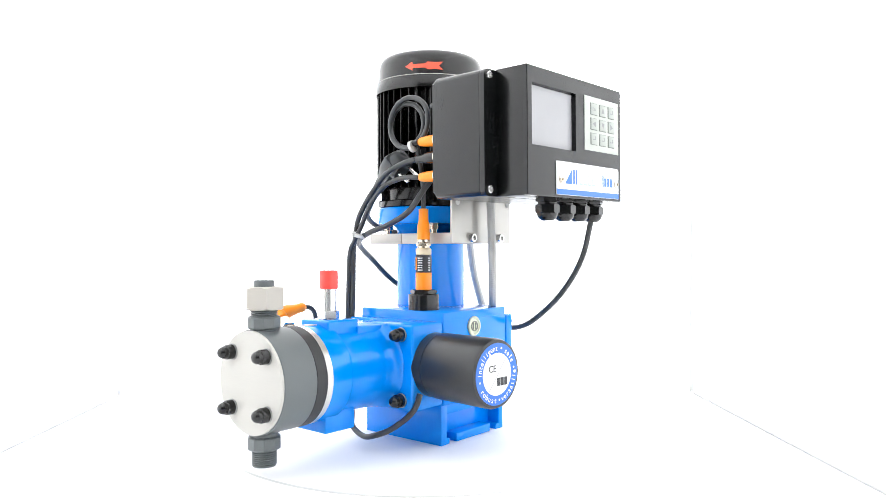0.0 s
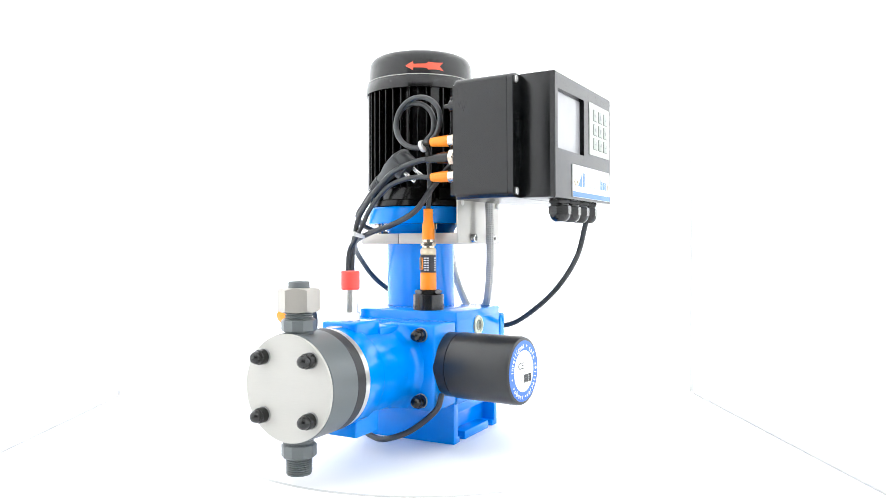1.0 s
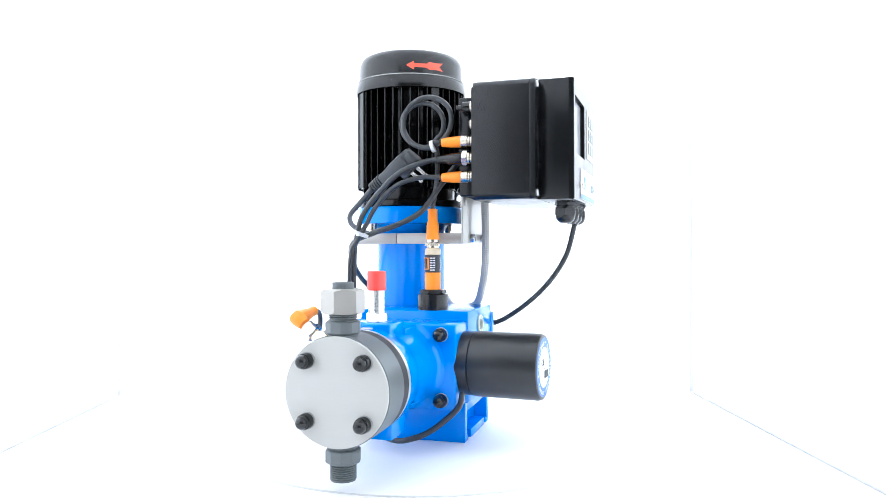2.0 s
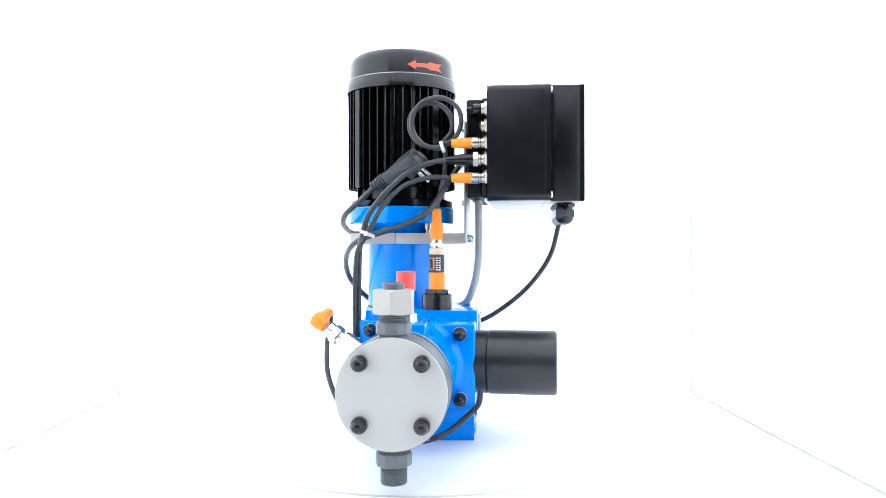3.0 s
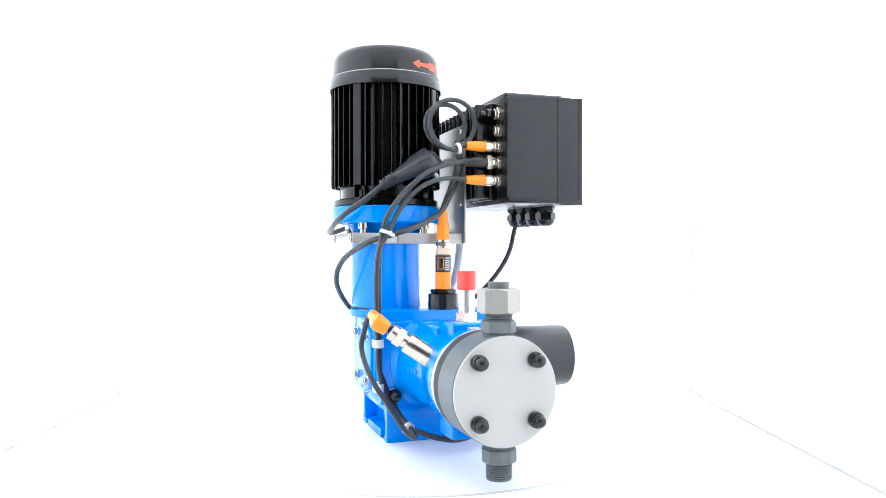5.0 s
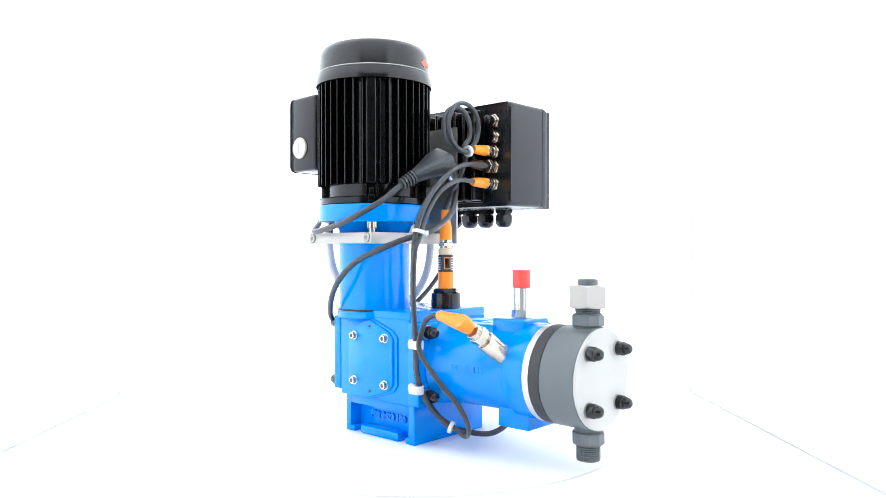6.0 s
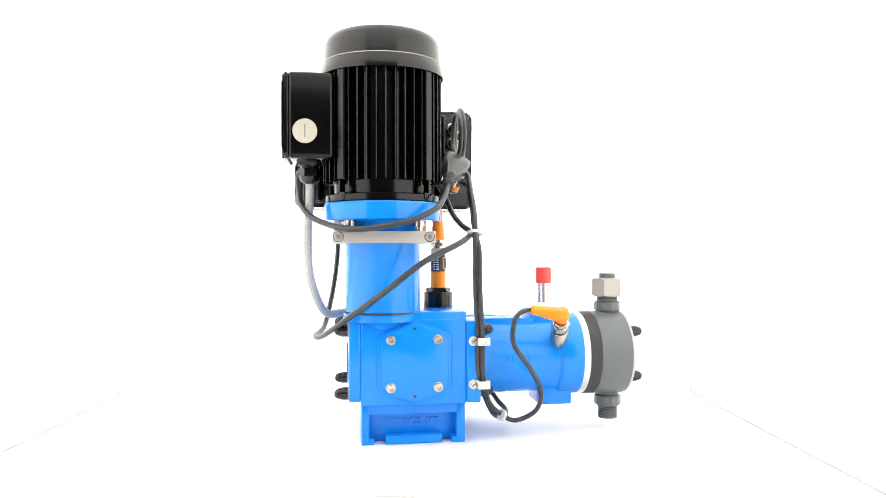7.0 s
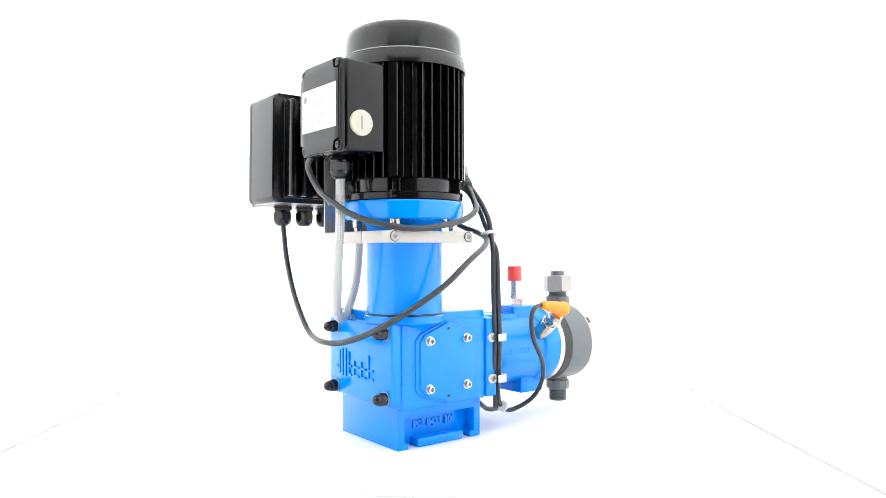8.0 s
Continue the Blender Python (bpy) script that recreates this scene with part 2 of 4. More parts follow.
def build_gearbox(pump):
    gear = part("gearbox", box(-0.084, 0.0448, -0.0705, 0.0715, 0.049, 0.153, 0.0025, 3), BLUE, pump, "blue enamelled cast gearbox housing with a slotted foot")
    part("top_pad", box(-0.083, 0.0445, -0.0690, 0.0712, 0.12, 0.1612, 0.0015), BLUE, gear)
    # foot: two cheeks with their soles, a core between them, a ledge on each side
    part("foot_core", box(-0.080, 0.0410, -0.045, 0.050, 0.001, 0.052, 0.001), BLUE, gear)
    part("foot_top", box(-0.0826, 0.0436, -0.0610, 0.0668, 0.037, 0.0525, 0.001), BLUE, gear)
    for x0, x1, s0, s1 in ((-0.083, -0.0735, -0.0825, -0.0675), (0.0335, 0.0440, 0.0275, 0.0435)):
        part("foot_cheek", box(x0, x1, -0.0615, 0.0672, 0.0, 0.0535, 0.0012), BLUE, gear)
        part("foot_sole", box(s0, s1, -0.0612, 0.0669, 0.0002, 0.0075, 0.001), BLUE, gear)
    for y0, y1 in ((-0.0622, -0.040), (0.045, 0.068)):
        part("foot_ledge", box(-0.054, 0.0155, y0, y1, 0.0004, 0.011, 0.0015), BLUE, gear)
    # raised casting marks in the foot pocket, and on the rear plate
    m = facing((-0.0185, -0.0452, 0.0240), (0, -1, 0))
    part("casting_mark", lettering("P03 0423 100", 0.0116, m, 0.0022, 0.0007), BLUE, gear)
    boss = lathe([(0.0345, 0.1405), (0.0366, 0.1448), (0.0408, 0.1474), (0.0484, 0.1492)], (MX, MY, 0), seg=72)
    part("column_boss", boss, BLUE, gear)
    # rear plate
    plate = part("rear_plate", box(-0.098, -0.0838, -0.0705, 0.0725, 0.0545, 0.1505, 0.0025, 3), BLUE, pump)
    bm = bmesh.new()
    for y1, y0, z0, z1 in ((0.0440, 0.0475, 0.080, 0.110), (0.0375, 0.0410, 0.078, 0.113), (0.0300, 0.0335, 0.078, 0.113), (0.0480, 0.0540, 0.088, 0.0915)):
        merge(bm, box(-0.1, -0.0975, y1, y0, z0, z1, 0.0006))
    y = 0.0250
    for wd, hh in ((0.0085, 0.030), (0.0125, 0.020), (0.0125, 0.020), (0.0125, 0.030)):
        merge(bm, box(-0.1, -0.0975, y - 0.0028, y, 0.080, 0.080 + hh, 0.0006))
        merge(bm, box(-0.0998, -0.0975, y - wd, y - 0.0024, 0.080, 0.0830, 0.0006))
        merge(bm, box(-0.0998, -0.0975, y - wd, y - 0.0024, 0.0905, 0.0935, 0.0006))
        y -= wd + 0.0042
    part("raised_mark", bm, BLUE, plate)
    for y in (-0.0585, 0.0565):
        for z in (0.0635, 0.1395):
            cap_nut("cap_nut", (-0.0975, y, z), (-1, 0, 0), plate)
    # hexagonal side cover
    m = facing((-0.0195, -0.0705, 0.1003), (0, -1, 0))
    outline = [(-0.041, -0.028), (-0.034, -0.036), (0.0, -0.047), (0.034, -0.036), (0.041, -0.028), (0.041, 0.028), (0.034, 0.036), (0.0, 0.049), (-0.034, 0.036), (-0.041, 0.028)]
    pad = [(x * 1.11, y * 1.05) for x, y in outline]
    part("cover_pad", prism(pad, m, -0.001, 0.0030, 0.0029), BLUE, pump)
    side = part("side_cover", prism(outline, m, -0.001, 0.0065, 0.0022), BLUE, pump)
    for x in (-0.0481, 0.0089):
        for z in (0.0716, 0.1287):
            part("washer", cyl(0.0058, 0, 0.0012, (x, -0.077, z), (0, -1, 0), 24, 0.0003), CHROME, side)
            socket_screw((x, -0.0782, z), (0, -1, 0), side, 0.0045, 0.0045, NICKEL)
    # two small holes, their shade put in as flat dark discs
    for z in (0.0605, 0.142):
        part("pin", cyl(0.0018, 0, 0.0008, (-0.0195, -0.0768, z), (0, -1, 0), 16, 0.0002), PRINT_DARK, side)
    # sight glass on the other side
    glass = part("oil_window", lathe([(0.0125, 0), (0.0125, 0.002), (0.0115, 0.003), (0.0095, 0.003), (0.009, 0.0018), (0, 0.0018)], (-0.0139, 0.0712, 0.1409), (0, 1, 0), 32), GLASS_OIL, pump, "yellowish round oil sight glass")
    m = facing((-0.0139, 0.0730, 0.1409), (0, 1, 0))
    part("reflector", lathe([(0.0052, 0.0016), (0.0052, 0.0026), (0.0066, 0.0026), (0.0066, 0.0016)], (-0.0139, 0.0712, 0.1409), (0, 1, 0), 28), KEY_EDGE, glass)
    for x in (-0.0024, 0.0024):
        part("reflector_bar", prism([(x - 0.0008, -0.0045), (x + 0.0008, -0.0045), (x + 0.0008, 0.0045), (x - 0.0008, 0.0045)], m, -0.0004, 0.0007), KEY_EDGE, glass)


def build_lantern(pump):
    prof = [(0.060, 0.046), (0.0595, 0.064), (0.0560, 0.0665), (0.0525, 0.071), (0.0508, 0.078), (0.0499, 0.090), (0.0496, 0.150), (0.0498, 0.1665), (0.0506, 0.1695), (0.0528, 0.1715), (0.0536, 0.1735), (0.0536, 0.1995), (0.053, 0.2)]
    bm = lathe(prof, (0, HY, HZ), (1, 0, 0), 96)
    # the foot of the lantern is cast flush with the top and the underside of its flange
    for v in bm.verts:
        if v.co.x < 0.11:
            v.co.z = min(max(v.co.z, 0.0510), 0.1496)
    lantern = part("lantern", bm, BLUE, pump, "blue enamelled cast drive lantern between gearbox and pump head")
    bm = lathe([(0.0600, 0.0970), (0.0596, 0.0990), (0.0562, 0.1003), (0.0532, 0.1033), (0.0513, 0.1078), (0.0502, 0.1138), (0.0490, 0.1220)], (0, HY, HZ), (1, 0, 0), 96)
    for v in bm.verts:
        v.co.z = min(max(v.co.z, 0.0512), 0.1498)
        v.co.y = max(v.co.y, HY)
    part("lantern_root", bm, BLUE, lantern)
    part("top_ridge", box(0.060, 0.140, -0.030, 0.024, 0.12, 0.1490, 0.0015), BLUE, lantern)
    part("drive_block", box(0.0443, 0.0985, 0.0, 0.0705, 0.0505, 0.1505, 0.003, 3), BLUE, lantern)
    part("flange", box(0.0443, 0.0618, -0.0735, 0.01, 0.0505, 0.1500, 0.002, 3), BLUE, lantern)
    part("valve_pad", box(0.136, 0.182, -0.026, 0.021, 0.118, 0.1580, 0.0025, 3), BLUE, lantern)
    part("tag", box(0.180, 0.195, -0.010, 0.002, 0.1510, 0.1536, 0.0004), CREAM, lantern)
    part("lower_pad", box(0.147, 0.190, -0.030, 0.026, 0.036, 0.075, 0.002, 3), BLUE, lantern)
    for y, x in ((0.053, 0.0985), (-0.0585, 0.0618)):
        for z in (0.0625, 0.1385):
            cap_nut("cap_nut", (x, y, z), (1, 0, 0), lantern)
    for k in range(9):
        x = 0.095 + k * 0.0055
        if k == 3:
            continue
        part("casting_mark", box(x, x + 0.0036, HY - 0.0503, HY - 0.046, 0.0965, 0.1035, 0.0006), BLUE, lantern)


def build_head(pump):
    part("clamp_ring", cyl(0.0539, 0.1998, 0.2084, (0, HY, HZ), (1, 0, 0), 72), TURNED, pump, "bright turned metal ring")
    part("diaphragm", cyl(0.0545, 0.2076, 0.2228, (0, HY, HZ), (1, 0, 0), 72, 0.001), DARK_RUBBER, pump, "dark grey diaphragm disc")
    head = part("pump_head", cyl(0.0548, 0.2226, 0.2642, (0, HY, HZ), (1, 0, 0), 96, 0.0008), PVC, pump, "grey plastic pump head")
    face = part("face_plate", cyl(0.0540, 0.264, 0.2672, (0, HY, HZ), (1, 0, 0), 96, 0.0005), STEEL, head, "round brushed steel face plate")
    for y in (HY - 0.0298, HY + 0.0298):
        for z in (0.0712, 0.1296):
            cap_nut("cap_nut", (0.2668, y, z), (1, 0, 0), head)
    o = (0.2490, HY, 0)
    def thread(r, z0, z1, pitch):
        out, z = [], z0
        while z < z1:
            out += [(r * 0.91, z), (r, z + pitch * 0.35), (r, z + pitch * 0.55), (r * 0.91, z + pitch * 0.9)]
            z += pitch
        return out
    part("upper_stem", lathe([(0.0145, 0.148), (0.0145, 0.1560), (0.0130, 0.1565)] + thread(0.0142, 0.1670, 0.1745, 0.0024) + [(0.0128, 0.178), (0.0107, 0.179), (0.0107, 0.2043), (0.0101, 0.2050), (0.0080, 0.2050), (0.0078, 0.199), (0, 0.199)], o, seg=48), PVC, head)
    part("upper_valve", lathe([(0.0160, 0.1545), (0.0176, 0.1560), (0.0176, 0.1660), (0.0160, 0.1675)], o, seg=10, phase=0.3), PVC, head)
    part("union_nut", hexnut(0.0216, 0.1742, 0.1985, o, phase=0.0), NUT_STEEL, head, "hexagonal steel union nut")
    part("lower_valve", lathe([(0.0160, 0.0283), (0.0176, 0.0298), (0.0176, 0.0410), (0.0160, 0.0425)], o, seg=10, phase=0.3), PVC, head)
    part("threaded_spout", lathe([(0.0095, 0.0108), (0.0122, 0.0110)] + thread(0.0131, 0.0120, 0.0280, 0.0021) + [(0.0120, 0.0295), (0.0145, 0.042), (0.0145, 0.048)], o, seg=48), PVC, head, "grey plastic threaded spout")
    # relief valve with red cap
    o = (0.1605, -0.0025, 0)
    valve = part("relief_valve", merge(hexnut(0.0122, 0.1578, 0.1680, o, phase=0.5236), cyl(0.0089, 0.1675, 0.194, o)), CHROME, pump, "chrome relief valve")
    part("cap", cyl(0.0104, 0.1925, 0.2135, o, b=0.0008), RED, valve, "red plastic cap")
    # angled pressure sensor
    a = Vector((0.1690, -0.0390, 0.1155))
    d = Vector((-0.17, -0.80, 0.56)).normalized()
    sensor = part("pressure_sensor", lathe([(0.0112, 0), (0.0112, 0.0385), (0.0100, 0.041), (0, 0.041)], a, d, 40), NICKEL, pump, "nickel-plated pressure sensor")
    part("sensor_base", hexnut(0.0120, 0.001, 0.0085, a, d), NICKEL, sensor)
    part("collar", cyl(0.0076, 0.040, 0.047, a, d), NICKEL, sensor)
    part("sensor_nut", hexnut(0.0110, 0.0455, 0.0545, a, d), NICKEL, sensor)
    part("knurled_nut", cyl(0.0088, 0.054, 0.0610, a, d), NICKEL, sensor)
    e = a + d * 0.0745
    bm = lathe([(0.0072, -0.009), (0.0084, -0.004), (0.0092, 0.002), (0.0080, 0.0075), (0, 0.010)], e, d, 28)
    merge(bm, lathe([(0.0088, -0.003), (0.0084, 0.012), (0.0066, 0.024), (0.0058, 0.030), (0.0060, 0.036), (0.0042, 0.039), (0, 0.039)], e + d * 0.001, (-1, 0.05, 0.18), 28))
    part("angle_plug", bm, ORANGE, sensor, "orange angled cable plug")


def build_knob(pump):
    o = (0.0600, -0.004, 0.1018)
    knob = part("stroke_knob", lathe([(0.0365, 0.0675), (0.0378, 0.0685), (0.0378, 0.083), (0.0370, 0.0835), (0.0374, 0.0845), (0.0385, 0.085), (0.0385, 0.1612), (0.0373, 0.1648), (0.036, 0.1655), (0, 0.1655)], o, (0, 1, 0), 96), BLACK_SATIN, pump, "black anodised stroke adjusting knob")
    part("label_ring", cyl(0.0340, 0.1653, 0.1659, o, (0, 1, 0), 96, 0.0001), LABEL_BLUE, knob, "blue round label with white lettering")
    part("label_centre", cyl(0.0232, 0.1657, 0.1663, o, (0, 1, 0), 96, 0.0001), LABEL_WHITE, knob, "white label centre")
    m = facing((o[0], 0.1621, o[2]), (0, 1, 0))
    bm = bmesh.new()
    def arc(word, start, step, r, outward):
        for k, ch in enumerate(word):
            a = radians(start - k * step if outward else start + k * step)
            turn = a - math.pi / 2 if outward else a + math.pi / 2
            merge(bm, lettering(ch, 0.0086, m @ Matrix.Translation((r * math.cos(a), r * math.sin(a), 0)) @ Matrix.Rotation(turn, 4, "Z"), 0.0001))
    arc("intelligent", 178, 8.6, 0.0280, True)
    arc("safe", 58, 10.0, 0.0280, True)
    arc("robust", 215, 9.8, 0.0288, False)
    arc("versatile", 288, 9.0, 0.0288, False)
    for a in (76, 10, 193, 277):
        merge(bm, cyl(0.0012, -0.0001, 0.0002, m @ Vector((0.0286 * math.cos(radians(a)), 0.0286 * math.sin(radians(a)), 0)), (0, 1, 0), 10, 0.00005))
    part("lettering", bm, LABEL_WHITE, knob)
    bm = lettering("CE", 0.0105, m @ Matrix.Translation((-0.008, 0.006, 0.0004)))
    x = -0.001
    for wd in (0.0055, 0.0065, 0.006):
        pm = m @ Matrix.Translation((x + wd / 2, -0.0085, 0.0004))
        merge(bm, prism([(-wd * 0.4, -0.0045), (wd * 0.4, -0.0045), (wd * 0.4, 0.0045), (-wd * 0.4, 0.0045)], pm, -0.0001, 0.0002))
        x += wd
    part("mark", bm, PRINT_DARK, knob)
    part("divider", prism([(-0.0135, -0.0178), (-0.0132, -0.0180), (0.0142, 0.0160), (0.0139, 0.0162)], m, 0.0001, 0.0004), PVC, knob)
    # the knob leans a little towards the pump head
    end = Vector((o[0], 0.1615, o[2]))
    knob.matrix_local = Matrix.Translation((0.0692, 0.1676, 0.1013)) @ Matrix.Rotation(radians(-5), 4, "Z") @ Matrix.Translation(-end)


def build_level_sensor(pump):
    o = (0.0217, 0.0193, 0)
    ring = lathe([(0.0185, 0.1605), (0.0193, 0.1612), (0.0193, 0.1805), (0.0186, 0.1812), (0.0150, 0.1814), (0, 0.1814)], o, seg=40)
    for k in range(8):
        a = radians(22 + 45 * k)
        ring_hole = cyl(0.0016, 0.0190, 0.0195, (o[0], o[1], 0.1665), (math.cos(a), math.sin(a), 0), 12, 0.0001)
        merge(ring, ring_hole)
    merge(ring, hexnut(0.0172, 0.1812, 0.1868, o))
    s = part("level_sensor", ring, BLACK_PLASTIC, pump, "upright cylindrical sensor in a black screw ring")
    part("lower_body", cyl(0.0102, 0.186, 0.2085, o, b=0.0008), ORANGE, s, "orange plastic lower body")
    part("display_band", cyl(0.0101, 0.2083, 0.2302, o, b=0.0003), PRINT_DARK, s, "black display band")
    part("neck", cyl(0.0100, 0.2300, 0.2392, o, b=0.0015), BEIGE, s, "beige plastic neck")
    bm = cyl(0.0078, 0.239, 0.2425, o)
    merge(bm, hexnut(0.0098, 0.2415, 0.2465, o))
    merge(bm, cyl(0.0080, 0.246, 0.2505, o))
    part("nut", bm, NICKEL, s)
    part("plug", lathe([(0.0080, 0.250), (0.0082, 0.252), (0.0078, 0.268), (0.0062, 0.274), (0.0060, 0.286), (0.0064, 0.2885), (0.0035, 0.2893), (0, 0.2893)], o), ORANGE, s, "orange straight cable plug")
    m = facing((o[0] + 0.0094 * math.cos(-0.64), o[1] + 0.0094 * math.sin(-0.64), 0.2195), (math.cos(-0.64), math.sin(-0.64), 0))
    part("button_frame", prism([(-0.004, -0.0075), (0.004, -0.0075), (0.004, 0.0075), (-0.004, 0.0075)], m, -0.001, 0.0012, 0.0005), ORANGE, s)
    part("button", prism([(-0.0032, -0.0066), (0.0032, -0.0066), (0.0032, 0.0066), (-0.0032, 0.0066)], m, 0.0, 0.0016, 0.0004), BLACK_PLASTIC, s)
    bm = bmesh.new()
    for k in range(6):
        for a, wd in ((0.1, 0.3), (0.45, 0.1), (1.5, 0.2), (-1.75, 0.3), (-2.2, 0.1)):
            p = Vector((o[0] + 0.0101 * math.cos(a), o[1] + 0.0101 * math.sin(a), 0.2115 + k * 0.003))
            pm = facing(p, (math.cos(a), math.sin(a), 0))
            merge(bm, prism([(-0.0011 - wd * 0.002, -0.0006), (0.0011 + wd * 0.002, -0.0006), (0.0011 + wd * 0.002, 0.0006), (-0.0011 - wd * 0.002, 0.0006)], pm, -0.0002, 0.0002))
    part("print", bm, LABEL_WHITE, s)


def build_motor(pump):
    o = (MX, MY, 0)
    part("column", lathe([(0.0463, 0.155), (0.0463, 0.262), (0.049, 0.268), (0.052, 0.2715), (0.0712, 0.2722), (0.0722, 0.2735), (0.0722, 0.2925), (0.0712, 0.2940)], o, seg=72), BLUE, pump, "blue enamelled column with a round flange carrying the motor")
    part("o_ring", lathe([(0.0466, 0.1590), (0.0478, 0.1596), (0.0478, 0.1606), (0.0466, 0.1612)], o, seg=64), DARK_RUBBER, pump)
    part("collar", cyl(0.0490, 0.149, 0.1592, o, seg=64, b=0.0015), BLUE, pump)
    core = lathe([(0.056, 0.300), (0.060, 0.302), (0.0605, 0.3195), (0.0622, 0.320), (0.0622, 0.455)], o, seg=72)
    merge(core, lathe([(0.069, 0.2942), (0.0706, 0.2955), (0.0706, 0.3025), (0.068, 0.304), (0.058, 0.3045)], o, seg=72))
    for k in range(4):
        a = radians(45 + 90 * k)
        lug = box(0.054, 0.0685, -0.0085, -0.0060, 0.300, 0.3192, 0.0006)
        merge(lug, box(0.054, 0.0685, 0.0060, 0.0085, 0.300, 0.3192, 0.0006))
        merge(lug, box(0.054, 0.0650, -0.0030, 0.0030, 0.300, 0.3150, 0.0010))
        merge(lug, box(0.066, 0.0716, -0.0042, 0.0042, 0.2958, 0.3050, 0.0008))
        lug.transform(Matrix.Translation(o) @ Matrix.Rotation(a, 4, "Z"))
        merge(core, lug)
    motor = part("motor", core, BLACK, pump, "black enamelled electric motor with upright cooling fins")
    fin = box(0.0600, 0.0736, -0.0009, 0.0009, 0.3195, 0.4497, 0.0006, 1)
    wide = box(0.0600, 0.0740, -0.0060, 0.0060, 0.3195, 0.4497, 0.0012, 1)
    fin_me = wide_me = None
    for k in range(40):
        pad = k % 10 == 5
        if pad and not wide_me:
            ob = part("rib", wide, BLACK, motor)
            wide_me = ob.data
        elif not pad and not fin_me:
            ob = part("fin", fin, BLACK, motor)
            fin_me = ob.data
        else:
            ob = new("rib" if pad else "fin", wide_me if pad else fin_me)
            ob.parent = motor
        ob.matrix_local = Matrix.Translation(o) @ Matrix.Rotation(radians(9 * k), 4, "Z")
    cover = part("fan_cover", lathe([(0.070, 0.4495), (0.0760, 0.4490), (0.0763, 0.4505), (0.0745, 0.4640), (0.0738, 0.4650), (0.0720, 0.4675), (0.0714, 0.4860), (0.0702, 0.4920), (0.0672, 0.4972), (0.0622, 0.5000), (0.0560, 0.5008), (0, 0.5008)], o, seg=96), BLACK_COVER, motor, "black fan cover with a red arrow")
    # notches are uncut: dark slivers carry the shade inside them
    for a in (-73, -58, -1, 56, 120, 180, 235):
        slit = box(0.0735, 0.0754, -0.0005, 0.0005, 0.4499, 0.4590, 0.0)
        slit.transform(Matrix.Translation(o) @ Matrix.Rotation(radians(a), 4, "Z"))
        part("notch_shade", slit, PRINT_DARK, motor)
    part("vent_disc", cyl(0.0310, 0.5000, 0.5062, o, seg=48), BLACK_PLASTIC, motor)
    # pale ring added for the highlight along the step of the cover
    part("highlight_ring", lathe([(0.0728, 0.4655), (0.0740, 0.4657), (0.0737, 0.4662), (0.0722, 0.4668)], o, seg=96), STEEL, motor, "thin pale ring in place of the highlight on the fan cover step")
    # rotation arrow bent round the cover
    bm = bmesh.new()
    stations = [(14.0, 0.0, 0.0), (18.0, 0.0030, 0.0030), (22.0, 0.0056, 0.0056), (22.2, 0.0022, 0.0022), (29.0, 0.0024, 0.0024), (36.0, 0.0026, 0.0026), (38.0, 0.0050, 0.0050), (46.0, 0.0043, 0.0043), (50.0, 0.0047, 0.0047)]
    prev = None
    for a, up, dn in stations:
        a = radians(a)
        row = []
        for r in (0.0723, 0.0706):
            for z in (0.4768 + up + 0.0001, 0.4768 - dn):
                row.append(bm.verts.new((MX + r * math.cos(a), MY + r * math.sin(a), z)))
        if prev:
            bm.faces.new((prev[0], row[0], row[1], prev[1]))
            bm.faces.new((prev[2], prev[3], row[3], row[2]))
            bm.faces.new((prev[0], prev[2], row[2], row[0]))
            bm.faces.new((prev[1], row[1], row[3], prev[3]))
        prev = row
    for s in (-1, 1):
        tail = [(radians(50.0), 0.0), (radians(50.0), 0.0047), (radians(54.5), 0.0054)]
        low = [bm.verts.new((MX + 0.0706 * math.cos(a), MY + 0.0706 * math.sin(a), 0.4768 + s * h)) for a, h in tail]
        top = [bm.verts.new((MX + 0.0723 * math.cos(a), MY + 0.0723 * math.sin(a), 0.4768 + s * h)) for a, h in tail]
        bm.faces.new(low)
        bm.faces.new(top)
        for k in range(3):
            bm.faces.new((low[k], low[(k + 1) % 3], top[(k + 1) % 3], top[k]))
    part("arrow", bm, ARROW_RED, motor, "red rotation arrow sticker")
    for k in range(4):
        a = radians(45 + 90 * k)
        p = (MX + 0.0585 * math.cos(a), MY + 0.0585 * math.sin(a), 0)
        bm = cyl(0.0042, 0.2575, 0.2725, p)
        merge(bm, cyl(0.0062, 0.2640, 0.2724, p))
        part("flange_bolt", bm, NICKEL, motor)
    # terminal box
    tb = part("terminal_box", box(-0.1690, -0.1150, -0.0866, 0.0037, 0.3440, 0.4455, 0.0055, 4), BLACK, pump, "black motor terminal box with a printed rating plate")
    m = facing((-0.1690, -0.04145, 0.39475), (-1, 0, 0))
    def lid_outline(hw, hh, r):
        out = []
        for cx, cy, a0 in ((hw - r, hh - r, 0), (-hw + r, hh - r, 90), (-hw + r, -hh + r, 180), (hw - r, -hh + r, 270)):
            out += [(cx + r * math.cos(radians(a0 + 15 * k)), cy + r * math.sin(radians(a0 + 15 * k))) for k in range(7)]
        return out
    part("gasket", prism(lid_outline(0.0440, 0.0495, 0.005), m, -0.001, 0.0006), DARK_RUBBER, tb)
    lid = part("lid", prism(lid_outline(0.0452, 0.0509, 0.007), m, 0.0004, 0.0036, 0.001), BLACK, tb)
    cut = 0.0115
    plus = []
